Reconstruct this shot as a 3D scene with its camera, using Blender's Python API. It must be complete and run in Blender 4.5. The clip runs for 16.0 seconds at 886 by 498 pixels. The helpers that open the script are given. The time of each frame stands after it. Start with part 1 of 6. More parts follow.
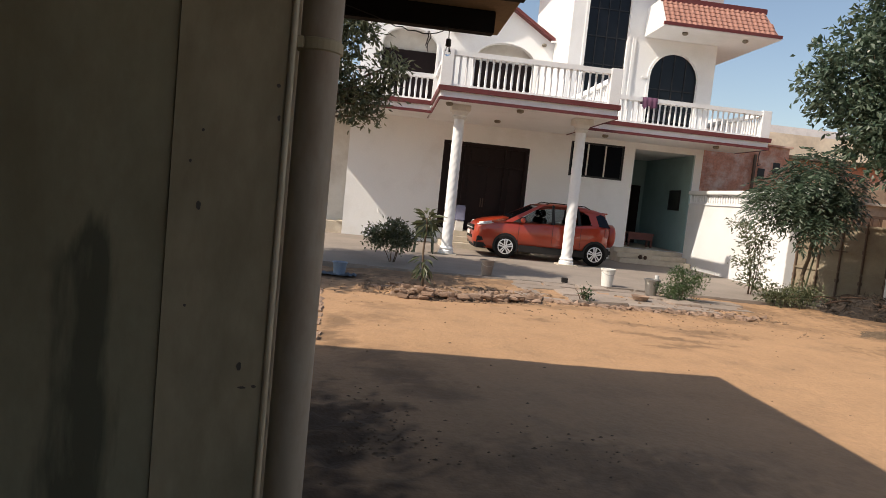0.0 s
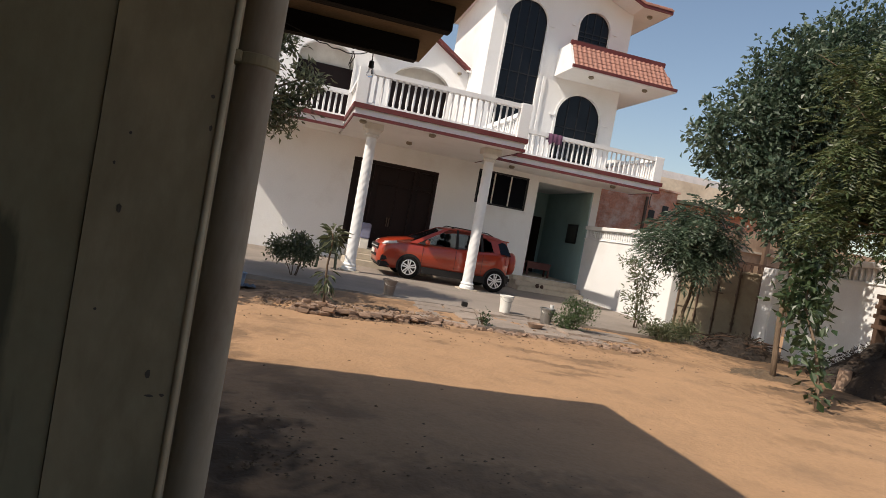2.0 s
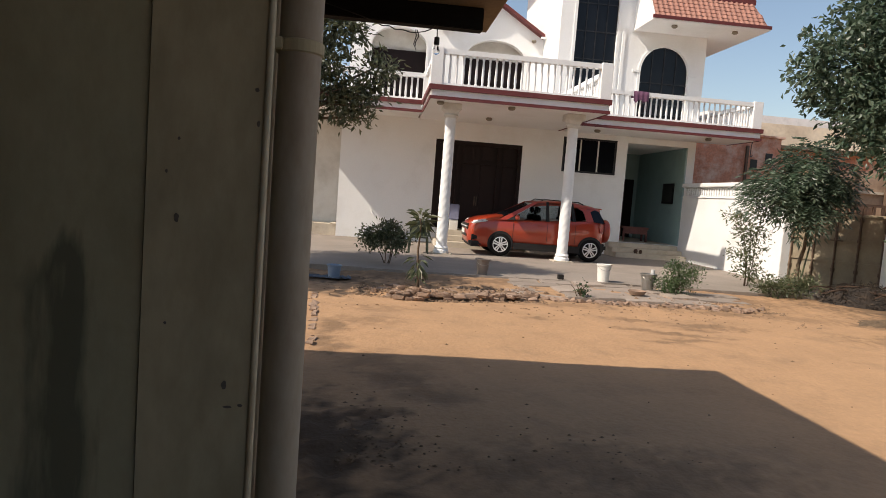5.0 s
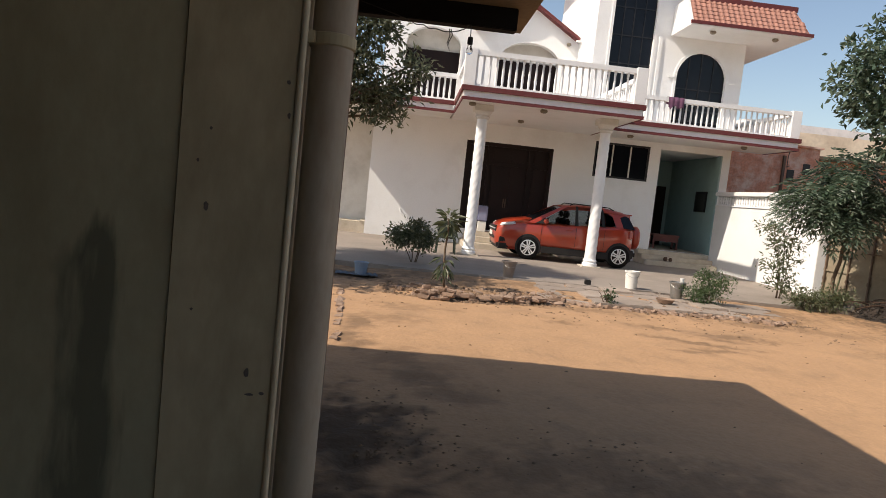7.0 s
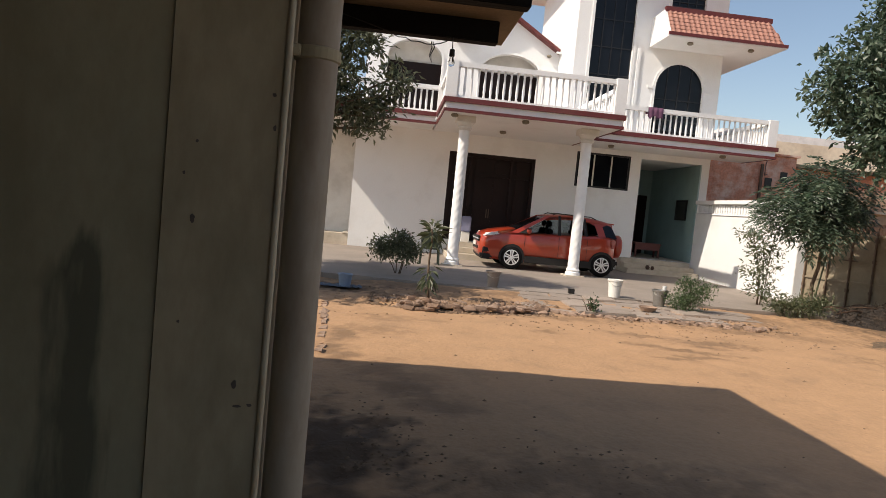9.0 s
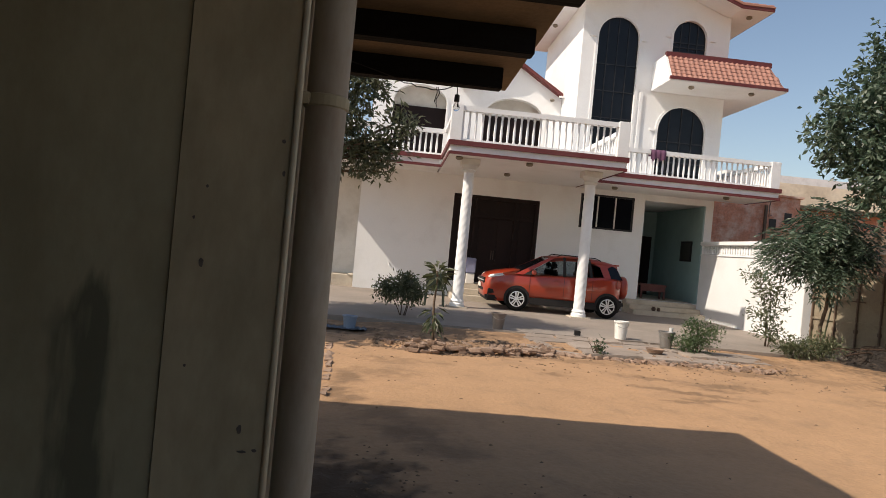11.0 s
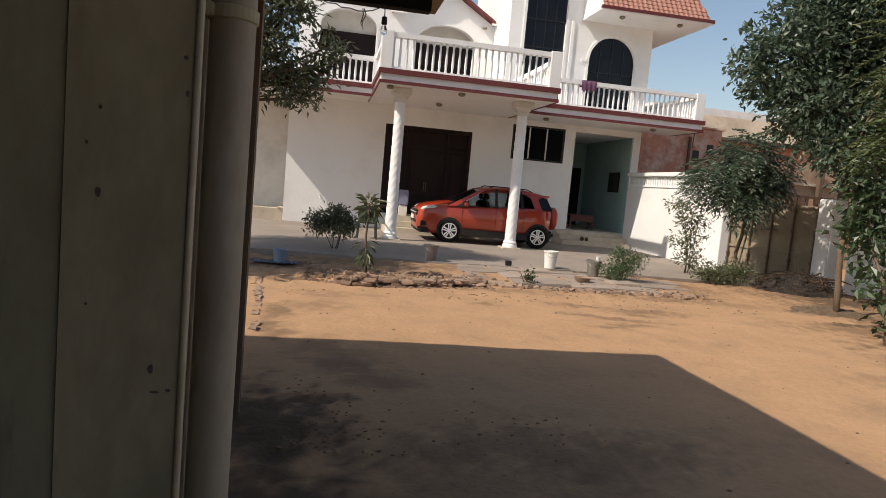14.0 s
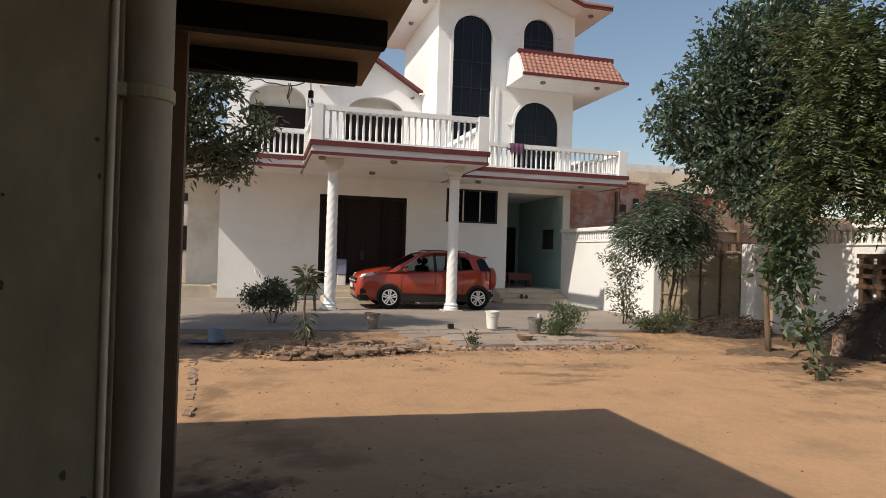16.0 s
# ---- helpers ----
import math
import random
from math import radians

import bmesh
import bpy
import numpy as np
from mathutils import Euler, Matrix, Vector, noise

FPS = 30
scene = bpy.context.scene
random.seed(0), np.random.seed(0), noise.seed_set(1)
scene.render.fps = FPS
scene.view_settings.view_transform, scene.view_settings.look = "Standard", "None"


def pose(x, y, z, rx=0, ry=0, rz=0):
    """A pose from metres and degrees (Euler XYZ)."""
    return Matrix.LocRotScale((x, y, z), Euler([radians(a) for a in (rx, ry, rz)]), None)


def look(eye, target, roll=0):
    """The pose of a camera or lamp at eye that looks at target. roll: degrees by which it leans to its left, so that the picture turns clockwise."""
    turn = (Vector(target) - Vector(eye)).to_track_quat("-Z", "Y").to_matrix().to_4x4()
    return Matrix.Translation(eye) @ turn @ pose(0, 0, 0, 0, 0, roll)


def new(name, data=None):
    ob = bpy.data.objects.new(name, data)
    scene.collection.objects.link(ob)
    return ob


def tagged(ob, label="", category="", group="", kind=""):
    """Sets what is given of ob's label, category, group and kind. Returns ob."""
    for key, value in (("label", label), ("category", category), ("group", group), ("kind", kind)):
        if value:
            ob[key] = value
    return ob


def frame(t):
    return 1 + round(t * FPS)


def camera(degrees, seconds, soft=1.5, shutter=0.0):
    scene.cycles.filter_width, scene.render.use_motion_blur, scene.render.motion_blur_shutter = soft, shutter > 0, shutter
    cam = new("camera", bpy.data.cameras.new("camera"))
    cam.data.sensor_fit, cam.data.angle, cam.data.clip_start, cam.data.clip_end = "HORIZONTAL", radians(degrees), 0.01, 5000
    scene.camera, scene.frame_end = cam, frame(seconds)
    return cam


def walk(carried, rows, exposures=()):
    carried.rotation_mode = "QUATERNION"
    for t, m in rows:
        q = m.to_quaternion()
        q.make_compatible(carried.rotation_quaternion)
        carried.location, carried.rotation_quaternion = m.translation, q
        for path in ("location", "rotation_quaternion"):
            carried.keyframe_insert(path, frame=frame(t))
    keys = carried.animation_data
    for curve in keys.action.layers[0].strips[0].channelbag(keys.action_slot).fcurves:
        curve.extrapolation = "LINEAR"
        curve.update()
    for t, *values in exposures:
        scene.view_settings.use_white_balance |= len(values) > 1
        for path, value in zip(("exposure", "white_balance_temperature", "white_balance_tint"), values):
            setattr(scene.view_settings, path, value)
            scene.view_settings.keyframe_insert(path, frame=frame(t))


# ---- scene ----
# ---------------------------------------------------------------- camera
cam = camera(67.56, 16.0, soft=0.9)
PATH = [
    (0, 0.651, 0.032, 1.546, 85.41, -5.81, -4.84),
    (0.5, 0.632, 0.045, 1.537, 83.77, -8.02, -7.13),
    (1, 0.617, 0.020, 1.536, 83.29, -9.93, -7.78),
    (1.5, 0.613, -0.011, 1.543, 84.81, -10.00, -10.42),
    (2, 0.589, -0.036, 1.552, 88.26, -10.22, -13.14),
    (2.5, 0.584, -0.026, 1.547, 85.71, -11.51, -14.47),
    (3, 0.602, -0.067, 1.555, 83.28, -12.41, -14.73),
    (3.5, 0.613, -0.035, 1.566, 84.22, -11.15, -14.03),
    (4, 0.669, 0.094, 1.568, 85.87, -5.54, -10.59),
    (6.5, 0.661, 0.111, 1.550, 84.81, -7.09, -0.50),
    (7, 0.675, 0.105, 1.551, 85.22, -6.07, -2.84),
    (7.5, 0.677, 0.100, 1.549, 84.68, -5.82, -2.90),
    (8, 0.674, 0.095, 1.545, 85.43, -5.70, -3.26),
    (10.5, 0.666, 0.079, 1.553, 88.36, -5.33, -5.32),
    (11, 0.663, 0.078, 1.553, 89.86, -5.40, -3.90),
    (11.5, 0.652, 0.086, 1.543, 88.37, -6.96, -1.65),
    (12, 0.649, 0.088, 1.544, 89.29, -7.11, -3.00),
    (12.5, 0.649, 0.095, 1.549, 87.87, -6.63, -3.33),
    (13, 0.642, 0.097, 1.548, 88.04, -5.86, -1.91),
    (13.5, 0.661, 0.106, 1.554, 88.03, -5.09, -5.09),
    (14, 0.695, 0.143, 1.543, 84.55, -5.13, -9.68),
    (14.5, 0.701, 0.162, 1.535, 85.46, -4.31, -12.78),
    (15, 0.718, 0.172, 1.556, 93.13, 0.43, -13.13),
    (15.5, 0.722, 0.176, 1.552, 90.89, -1.86, -15.35),
    (16, 0.717, 0.174, 1.552, 90.46, -1.73, -15.01),
]

LIGHT = [(0.0, -0.07, 6950, 12), (1.0, -0.17, 6950, 12), (3.0, -0.25, 6950, 12), (4.0, -0.17, 6950, 12), (6.5, -0.02, 6950, 12), (8.0, -0.02, 6950, 12), (10.5, -0.15, 6950, 12), (12.5, -0.12, 6950, 12), (13.5, -0.15, 6950, 12), (14.5, -0.24, 6950, 11), (16.0, -0.31, 6900, 10)]

walk(cam, [(t, pose(x, y, z, rx, ry, rz)) for t, x, y, z, rx, ry, rz in PATH], exposures=LIGHT)

# ---------------------------------------------------------------- light
SUN_TRAVEL = Vector((0.94, 0.31, -1.0)).normalized()
world = bpy.data.worlds.new("hazy_sky")
scene.world = world
world.use_nodes = True
wn = world.node_tree.nodes
sky = wn.new("ShaderNodeTexSky")
sky.sky_type = "NISHITA"
sky.sun_disc = False
sky.sun_elevation = math.asin(-SUN_TRAVEL.z)
sky.sun_rotation = math.atan2(-SUN_TRAVEL.x, -SUN_TRAVEL.y)
sky.air_density, sky.dust_density, sky.ozone_density = 1.1, 1.2, 1.0
world.node_tree.links.new(sky.outputs[0], wn["Background"].inputs[0])
wn["Background"].inputs[1].default_value = 0.15
sun_data = bpy.data.lights.new("sun", "SUN")
sun_data.energy, sun_data.angle, sun_data.color = 5.5, radians(0.6), (1.0, 0.925, 0.83)
sun = new("sun", sun_data)
sun.matrix_world = look((0, 0, 30), Vector((0, 0, 30)) + SUN_TRAVEL)


# ---------------------------------------------------------------- materials
def material(name, color, rough=0.8, metal=0.0, spec=0.5, vary=0.15, scale=3.0, fine=40.0, bump=0.15, stain=None, amount=0.4,
             stain_scale=1.2, per_object=0.0, per_island=0.0, coat=0.0, stretch=(1, 1, 1), edge=(0.45, 0.7), damp_shade=None, streak=None):
    """Two scales of noise on a base colour, stains with a shape of their own, and fine relief."""
    m = bpy.data.materials.new(name)
    m.use_nodes = True
    nt = m.node_tree
    n, ln = nt.nodes, nt.links
    b = n["Principled BSDF"]
    b.inputs["Roughness"].default_value = rough
    b.inputs["Metallic"].default_value = metal
    b.inputs["Specular IOR Level"].default_value = spec
    b.inputs["Coat Weight"].default_value = coat
    tc = n.new("ShaderNodeTexCoord")
    mp = n.new("ShaderNodeMapping")
    mp.inputs["Scale"].default_value = stretch
    ln.new(tc.outputs["Object"], mp.inputs[0])
    big = n.new("ShaderNodeTexNoise")
    big.inputs["Scale"].default_value, big.inputs["Detail"].default_value = scale, 6
    small = n.new("ShaderNodeTexNoise")
    small.inputs["Scale"].default_value, small.inputs["Detail"].default_value = fine, 4
    for q in (big, small):
        ln.new(mp.outputs[0], q.inputs["Vector"])
    mixv = n.new("ShaderNodeMath")
    mixv.operation = "ADD"
    ln.new(big.outputs[0], mixv.inputs[0])
    ln.new(small.outputs[0], mixv.inputs[1])
    value = mixv.outputs[0]
    if per_object or per_island:
        r = n.new("ShaderNodeObjectInfo") if per_object else n.new("ShaderNodeNewGeometry")
        k = n.new("ShaderNodeMath")
        k.operation = "MULTIPLY_ADD"
        ln.new(r.outputs["Random" if per_object else "Random Per Island"], k.inputs[0])
        k.inputs[1].default_value = (per_object or per_island) / max(vary, 0.01)
        ln.new(value, k.inputs[2])
        value = k.outputs[0]
        shift = (per_object or per_island) / max(vary, 0.01)
    else:
        shift = 0.0
    rg = n.new("ShaderNodeMapRange")
    rg.inputs["From Min"].default_value, rg.inputs["From Max"].default_value = 0.6, 1.4 + shift
    rg.inputs["To Min"].default_value, rg.inputs["To Max"].default_value = 1 - vary * (1 + 0.5 * shift), 1 + vary * (1 + 0.5 * shift)
    ln.new(value, rg.inputs[0])
    hs = n.new("ShaderNodeHueSaturation")
    hs.inputs["Color"].default_value = (*color, 1)
    ln.new(rg.outputs[0], hs.inputs["Value"])
    out = hs.outputs[0]
    if stain:
        sn = n.new("ShaderNodeTexNoise")
        sn.inputs["Scale"].default_value, sn.inputs["Detail"].default_value, sn.inputs["Roughness"].default_value = stain_scale, 8, 0.65
        ln.new(mp.outputs[0], sn.inputs["Vector"])
        ramp = n.new("ShaderNodeMapRange")
        ramp.inputs["From Min"].default_value, ramp.inputs["From Max"].default_value = edge
        ramp.inputs["To Max"].default_value = amount
        ln.new(sn.outputs[0], ramp.inputs[0])
        mx = n.new("ShaderNodeMix")
        mx.data_type = "RGBA"
        ln.new(ramp.outputs[0], mx.inputs[0])
        ln.new(out, mx.inputs[6])
        mx.inputs[7].default_value = (*stain, 1)
        out = mx.outputs[2]
    if damp_shade or streak:
        # mesh attribute: dug or wet soil, and shade put into the ground colour; streak: a run of damp down a wall at x,
        # up to z
        if damp_shade:
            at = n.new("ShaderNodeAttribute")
            at.attribute_name = "damp_shade"
            fac, tint = at.outputs["Fac"], damp_shade
        else:
            (sx, sw, sz), tint = streak
            wob = n.new("ShaderNodeTexNoise")
            wob.inputs["Scale"].default_value, wob.inputs["Detail"].default_value = 9.0, 9
            tall = n.new("ShaderNodeMapping")
            tall.inputs["Scale"].default_value = (1.6, 1.6, 0.28)
            ln.new(tc.outputs["Object"], tall.inputs[0])
            ln.new(tall.outputs[0], wob.inputs["Vector"])
            sep = n.new("ShaderNodeSeparateXYZ")
            ln.new(tc.outputs["Object"], sep.inputs[0])
            run = n.new("ShaderNodeMath")
            run.operation = "MULTIPLY_ADD"
            ln.new(wob.outputs[0], run.inputs[0])
            run.inputs[1].default_value = 0.24
            ln.new(sep.outputs["X"], run.inputs[2])
            off = n.new("ShaderNodeMath")
            off.operation = "SUBTRACT"
            ln.new(run.outputs[0], off.inputs[0])
            off.inputs[1].default_value = sx + 0.12
            ab = n.new("ShaderNodeMath")
            ab.operation = "ABSOLUTE"
            ln.new(off.outputs[0], ab.inputs[0])
            fx = n.new("ShaderNodeMapRange")
            fx.inputs["From Min"].default_value, fx.inputs["From Max"].default_value = sw, sw * 0.45
            ln.new(ab.outputs[0], fx.inputs[0])
            run2 = n.new("ShaderNodeMath")
            run2.operation = "MULTIPLY_ADD"
            ln.new(wob.outputs[0], run2.inputs[0])
            run2.inputs[1].default_value = 0.6
            ln.new(sep.outputs["Z"], run2.inputs[2])
            fz = n.new("ShaderNodeMapRange")
            fz.inputs["From Min"].default_value, fz.inputs["From Max"].default_value = sz + 0.32, sz + 0.22
            ln.new(run2.outputs[0], fz.inputs[0])
            mul = n.new("ShaderNodeMath")
            mul.operation = "MULTIPLY"
            ln.new(fx.outputs[0], mul.inputs[0])
            ln.new(fz.outputs[0], mul.inputs[1])
            m3 = n.new("ShaderNodeMath")
            m3.operation = "MULTIPLY"
            ln.new(mul.outputs[0], m3.inputs[0])
            m3.inputs[1].default_value = 0.8
            fac = m3.outputs[0]
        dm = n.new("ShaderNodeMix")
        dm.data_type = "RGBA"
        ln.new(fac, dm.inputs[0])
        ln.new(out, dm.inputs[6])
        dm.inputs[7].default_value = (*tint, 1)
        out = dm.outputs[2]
    ln.new(out, b.inputs["Base Color"])
    if bump:
        bp = n.new("ShaderNodeBump")
        bp.inputs["Strength"].default_value, bp.inputs["Distance"].default_value = bump, 0.02
        ln.new(mixv.outputs[0], bp.inputs["Height"])
        ln.new(bp.outputs[0], b.inputs["Normal"])
    return m


M = dict(
    dirt=material("sandy_dirt", (0.395, 0.236, 0.125), 0.95, vary=0.13, scale=1.1, fine=22, bump=0.5, stain=(0.17, 0.112, 0.07), amount=0.45, stain_scale=1.3, edge=(0.52, 0.72), damp_shade=(0.105, 0.064, 0.035)),
    white=material("white_paint", (0.80, 0.80, 0.79), 0.7, vary=0.05, scale=0.9, fine=25, bump=0.06, stain=(0.50, 0.47, 0.42), amount=0.35, stain_scale=0.7, edge=(0.52, 0.8)),
    # white paint with shade put into its colour, besides the stains
    shade_white=material("shaded_aged_white_paint", (0.68, 0.66, 0.62), 0.75, vary=0.08, scale=2.0, fine=30, bump=0.08, stain=(0.36, 0.32, 0.26), amount=0.4, stain_scale=1.4),
    red=material("dark_red_paint", (0.125, 0.022, 0.022), 0.65, vary=0.2, scale=2, fine=30, bump=0.05, stain=(0.16, 0.075, 0.065), amount=0.3, stain_scale=1.5),
    tile=material("terracotta_tile", (0.36, 0.175, 0.13), 0.75, vary=0.12, scale=6, fine=60, bump=0.2, per_object=0.12),
    brick_red=material("weathered_brickwork", (0.56, 0.25, 0.16), 0.9, vary=0.35, scale=1.6, fine=12, bump=0.5, stain=(0.72, 0.56, 0.46), amount=0.85, stain_scale=1.3, edge=(0.47, 0.64)),
    glass=material("dark_tinted_glass", (0.007, 0.008, 0.011), 0.08, spec=0.28, vary=0.1, scale=0.5, fine=3, bump=0.0),
    dark_wood=material("dark_stained_wood", (0.013, 0.0055, 0.0045), 0.5, spec=0.22, vary=0.3, scale=2, fine=30, bump=0.1, stretch=(1, 1, 0.15)),
    black_frame=material("black_window_frame", (0.012, 0.011, 0.012), 0.4, vary=0.1, bump=0.0),
    paving=material("worn_cement_paving", (0.27, 0.228, 0.19), 0.9, vary=0.12, scale=0.8, fine=18, bump=0.25, stain=(0.16, 0.135, 0.11), amount=0.6, stain_scale=0.6),
    stone=material("weathered_stone", (0.30, 0.245, 0.20), 0.9, vary=0.15, scale=3, fine=25, bump=0.4, per_object=0.2, stain=(0.18, 0.14, 0.10), amount=0.5, stain_scale=2),
    old_brick=material("crumbling_brick", (0.30, 0.205, 0.145), 0.95, vary=0.2, scale=6, fine=40, bump=0.5, per_object=0.25, stain=(0.16, 0.11, 0.08), amount=0.6, stain_scale=4),
    step=material("cream_stone_step", (0.52, 0.46, 0.37), 0.8, vary=0.1, scale=2, fine=25, bump=0.2, stain=(0.28, 0.22, 0.16), amount=0.5, stain_scale=2.5),
    teal=material("teal_distemper", (0.30, 0.43, 0.42), 0.85, vary=0.08, scale=1.5, fine=25, bump=0.05, stain=(0.20, 0.28, 0.27), amount=0.4),
    plaster=material("grey_limewash", (0.385, 0.350, 0.245), 0.9, vary=0.10, scale=2.0, fine=35, bump=0.05, stain=(0.24, 0.215, 0.145), amount=0.75, stain_scale=4.5, stretch=(1, 1, 0.4), edge=(0.43, 0.68)),
    plaster_green=material("greenish_limewash", (0.315, 0.305, 0.215), 0.9, vary=0.10, scale=1.6, fine=35, bump=0.05, stain=(0.215, 0.195, 0.125), amount=0.7, stain_scale=3.0, stretch=(1, 1, 0.5), edge=(0.43, 0.68), streak=((-0.085, 0.095, 1.36), (0.075, 0.082, 0.060))),
    bead=material("pale_limewash", (0.44, 0.40, 0.30), 0.95, spec=0.2, vary=0.1, scale=4, fine=40, bump=0.1, stain=(0.28, 0.24, 0.17), amount=0.5, stain_scale=6),
    pipe=material("grey_plastic_pipe", (0.305, 0.275, 0.225), 0.6, spec=0.3, vary=0.06, scale=3, fine=50, bump=0.03, stain=(0.17, 0.115, 0.07), amount=0.7, stain_scale=6, stretch=(1, 1, 0.3)),
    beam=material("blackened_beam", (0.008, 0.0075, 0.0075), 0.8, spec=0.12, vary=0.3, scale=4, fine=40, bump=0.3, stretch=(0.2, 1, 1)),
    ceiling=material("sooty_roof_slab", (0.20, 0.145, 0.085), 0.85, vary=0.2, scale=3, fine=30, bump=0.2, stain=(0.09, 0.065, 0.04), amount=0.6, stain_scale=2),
    fitting=material("tarnished_lamp_fitting", (0.20, 0.17, 0.125), 0.5, vary=0.2, scale=9, fine=50, bump=0.05),
    rust=material("brown_painted_steel", (0.115, 0.075, 0.05), 0.7, vary=0.25, scale=4, fine=50, bump=0.2),
    trunk=material("grey_brown_bark", (0.135, 0.095, 0.062), 0.95, vary=0.3, scale=6, fine=40, bump=0.6, stretch=(1, 1, 0.3)),
)


# ---------------------------------------------------------------- mesh helpers
ORIGIN = {}


def thing(name, label, category, at=(0, 0, 0), group="", kind=""):
    ob = new(name)
    ob.location = at
    ob.empty_display_size = 0.2
    ORIGIN[ob] = Vector(at)
    return tagged(ob, label, category, group, kind)


def part(name, bm, mat, parent=None, label="", smooth=False, weld=False):
    """Links a bmesh, drawn in world places, as one mesh under its thing or part."""
    o = ORIGIN.get(parent, Vector()) if parent else Vector()
    bmesh.ops.translate(bm, verts=bm.verts, vec=-o)
    if weld:
        bmesh.ops.remove_doubles(bm, verts=bm.verts, dist=0.0005)
    bmesh.ops.recalc_face_normals(bm, faces=bm.faces)
    me = bpy.data.meshes.new(name)
    bm.to_mesh(me)
    bm.free()
    me.materials.append(mat)
    if smooth:
        me.polygons.foreach_set("use_smooth", [True] * len(me.polygons))
    ob = new(name, me)
    if parent:
        ob.parent = parent
    ORIGIN[ob] = o
    return tagged(ob, label) if label else ob


def each(name, list_of, mat, parent, label="", bevel=0.0):
    """One part for every box."""
    for b in list_of:
        part(name, boxes(b, bevel=bevel), mat, parent, label)


def structure(name, bm, mat, label, category, smooth=False):
    return tagged(part(name, bm, mat, None, "", smooth), label, category, kind="structure")


def piece(name, mesh, parent, m):
    """A piece on shared mesh data, at the pose m in the parent's own space."""
    ob = new(name, mesh)
    ob.parent = parent
    ob.matrix_basis = m
    ORIGIN[ob] = ORIGIN.get(parent, Vector())
    return ob


def box(bm, x0, x1, y0, y1, z0, z1, bevel=0.0):
    vs = [bm.verts.new((x, y, z)) for x in (x0, x1) for y in (y0, y1) for z in (z0, z1)]
    fs = [bm.faces.new([vs[i] for i in f]) for f in ((0, 1, 3, 2), (4, 6, 7, 5), (0, 4, 5, 1), (2, 3, 7, 6), (0, 2, 6, 4), (1, 5, 7, 3))]
    if bevel:
        bmesh.ops.bevel(bm, geom=list({e for f in fs for e in f.edges}), offset=bevel, segments=2, affect="EDGES", clamp_overlap=True)
    return bm


def boxes(*list_of, bevel=0.0):
    bm = bmesh.new()
    for b in list_of:
        box(bm, *b, bevel=bevel)
    return bm


def prism(bm, outline, axis, a, b):
    """Extrudes a closed outline, given in the two other axes, along axis from a to b."""
    def at(p, v):
        q = list(p)
        q.insert(axis, v)
        return bm.verts.new(q)
    lo, hi = [at(p, a) for p in outline], [at(p, b) for p in outline]
    bm.faces.new(lo)
    bm.faces.new(hi[::-1])
    for i in range(len(lo)):
        j = (i + 1) % len(lo)
        bm.faces.new((lo[i], hi[i], hi[j], lo[j]))
    return bm


def tube(bm, pts, radii, seg=10, cap=True):
    """A round tube along a line of points."""
    rings = []
    pts = [Vector(p) for p in pts]
    for i, p in enumerate(pts):
        d = (pts[min(i + 1, len(pts) - 1)] - pts[max(i - 1, 0)]).normalized()
        s = d.cross(Vector((0, 0, 1)) if abs(d.z) < 0.9 else Vector((1, 0, 0))).normalized()
        u = s.cross(d)
        r = radii[i] if hasattr(radii, "__len__") else radii
        rings.append([bm.verts.new(p + r * (math.cos(2 * math.pi * k / seg) * s + math.sin(2 * math.pi * k / seg) * u)) for k in range(seg)])
    for a, b in zip(rings, rings[1:]):
        for k in range(seg):
            bm.faces.new((a[k], a[(k + 1) % seg], b[(k + 1) % seg], b[k]))
    if cap:
        bm.faces.new(rings[0][::-1])
        bm.faces.new(rings[-1])
    return bm


def lathe(bm, profile, x=0, y=0, z=0, seg=20):
    """Turns a profile of (radius, height) about an upright axis."""
    rings = [[bm.verts.new((x + r * math.cos(2 * math.pi * k / seg), y + r * math.sin(2 * math.pi * k / seg), z + h)) for k in range(seg)] for r, h in profile]
    for a, b in zip(rings, rings[1:]):
        for k in range(seg):
            bm.faces.new((a[k], a[(k + 1) % seg], b[(k + 1) % seg], b[k]))
    bm.faces.new(rings[0][::-1])
    bm.faces.new(rings[-1])
    return bm


def arch_z(x, x0, x1, spring, rise):
    c, r = (x0 + x1) / 2, (x1 - x0) / 2
    return spring + rise * math.sqrt(max(0.0, 1 - ((x - c) / r) ** 2))


def arch_fill(bm, x0, x1, spring, rise, top, y0, y1, n=20):
    """The wall above an arched opening."""
    c, r = (x0 + x1) / 2, (x1 - x0) / 2
    xs = [c - r * math.cos(math.pi * i / n) for i in range(n + 1)]
    for a, b in zip(xs, xs[1:]):
        za, zb = arch_z(a, x0, x1, spring, rise), arch_z(b, x0, x1, spring, rise)
        prism(bm, [(a, za), (b, zb), (b, top), (a, top)], 1, y0, y1)
    return bm


def arch_outline(x0, x1, bottom, spring, rise, n=20):
    c, r = (x0 + x1) / 2, (x1 - x0) / 2
    return [(x0, bottom)] + [(c - r * math.cos(math.pi * i / n), spring + rise * math.sin(math.pi * i / n)) for i in range(n + 1)] + [(x1, bottom)]


def arch_ring(bm, x0, x1, bottom, spring, rise, w, y0, y1):
    """A flat moulding round an arched opening."""
    inner = arch_outline(x0, x1, bottom, spring, rise)
    outer = arch_outline(x0 - w, x1 + w, bottom, spring, rise + w)
    for i in range(len(inner) - 1):
        prism(bm, [inner[i], inner[i + 1], outer[i + 1], outer[i]], 1, y0, y1)
    return bm


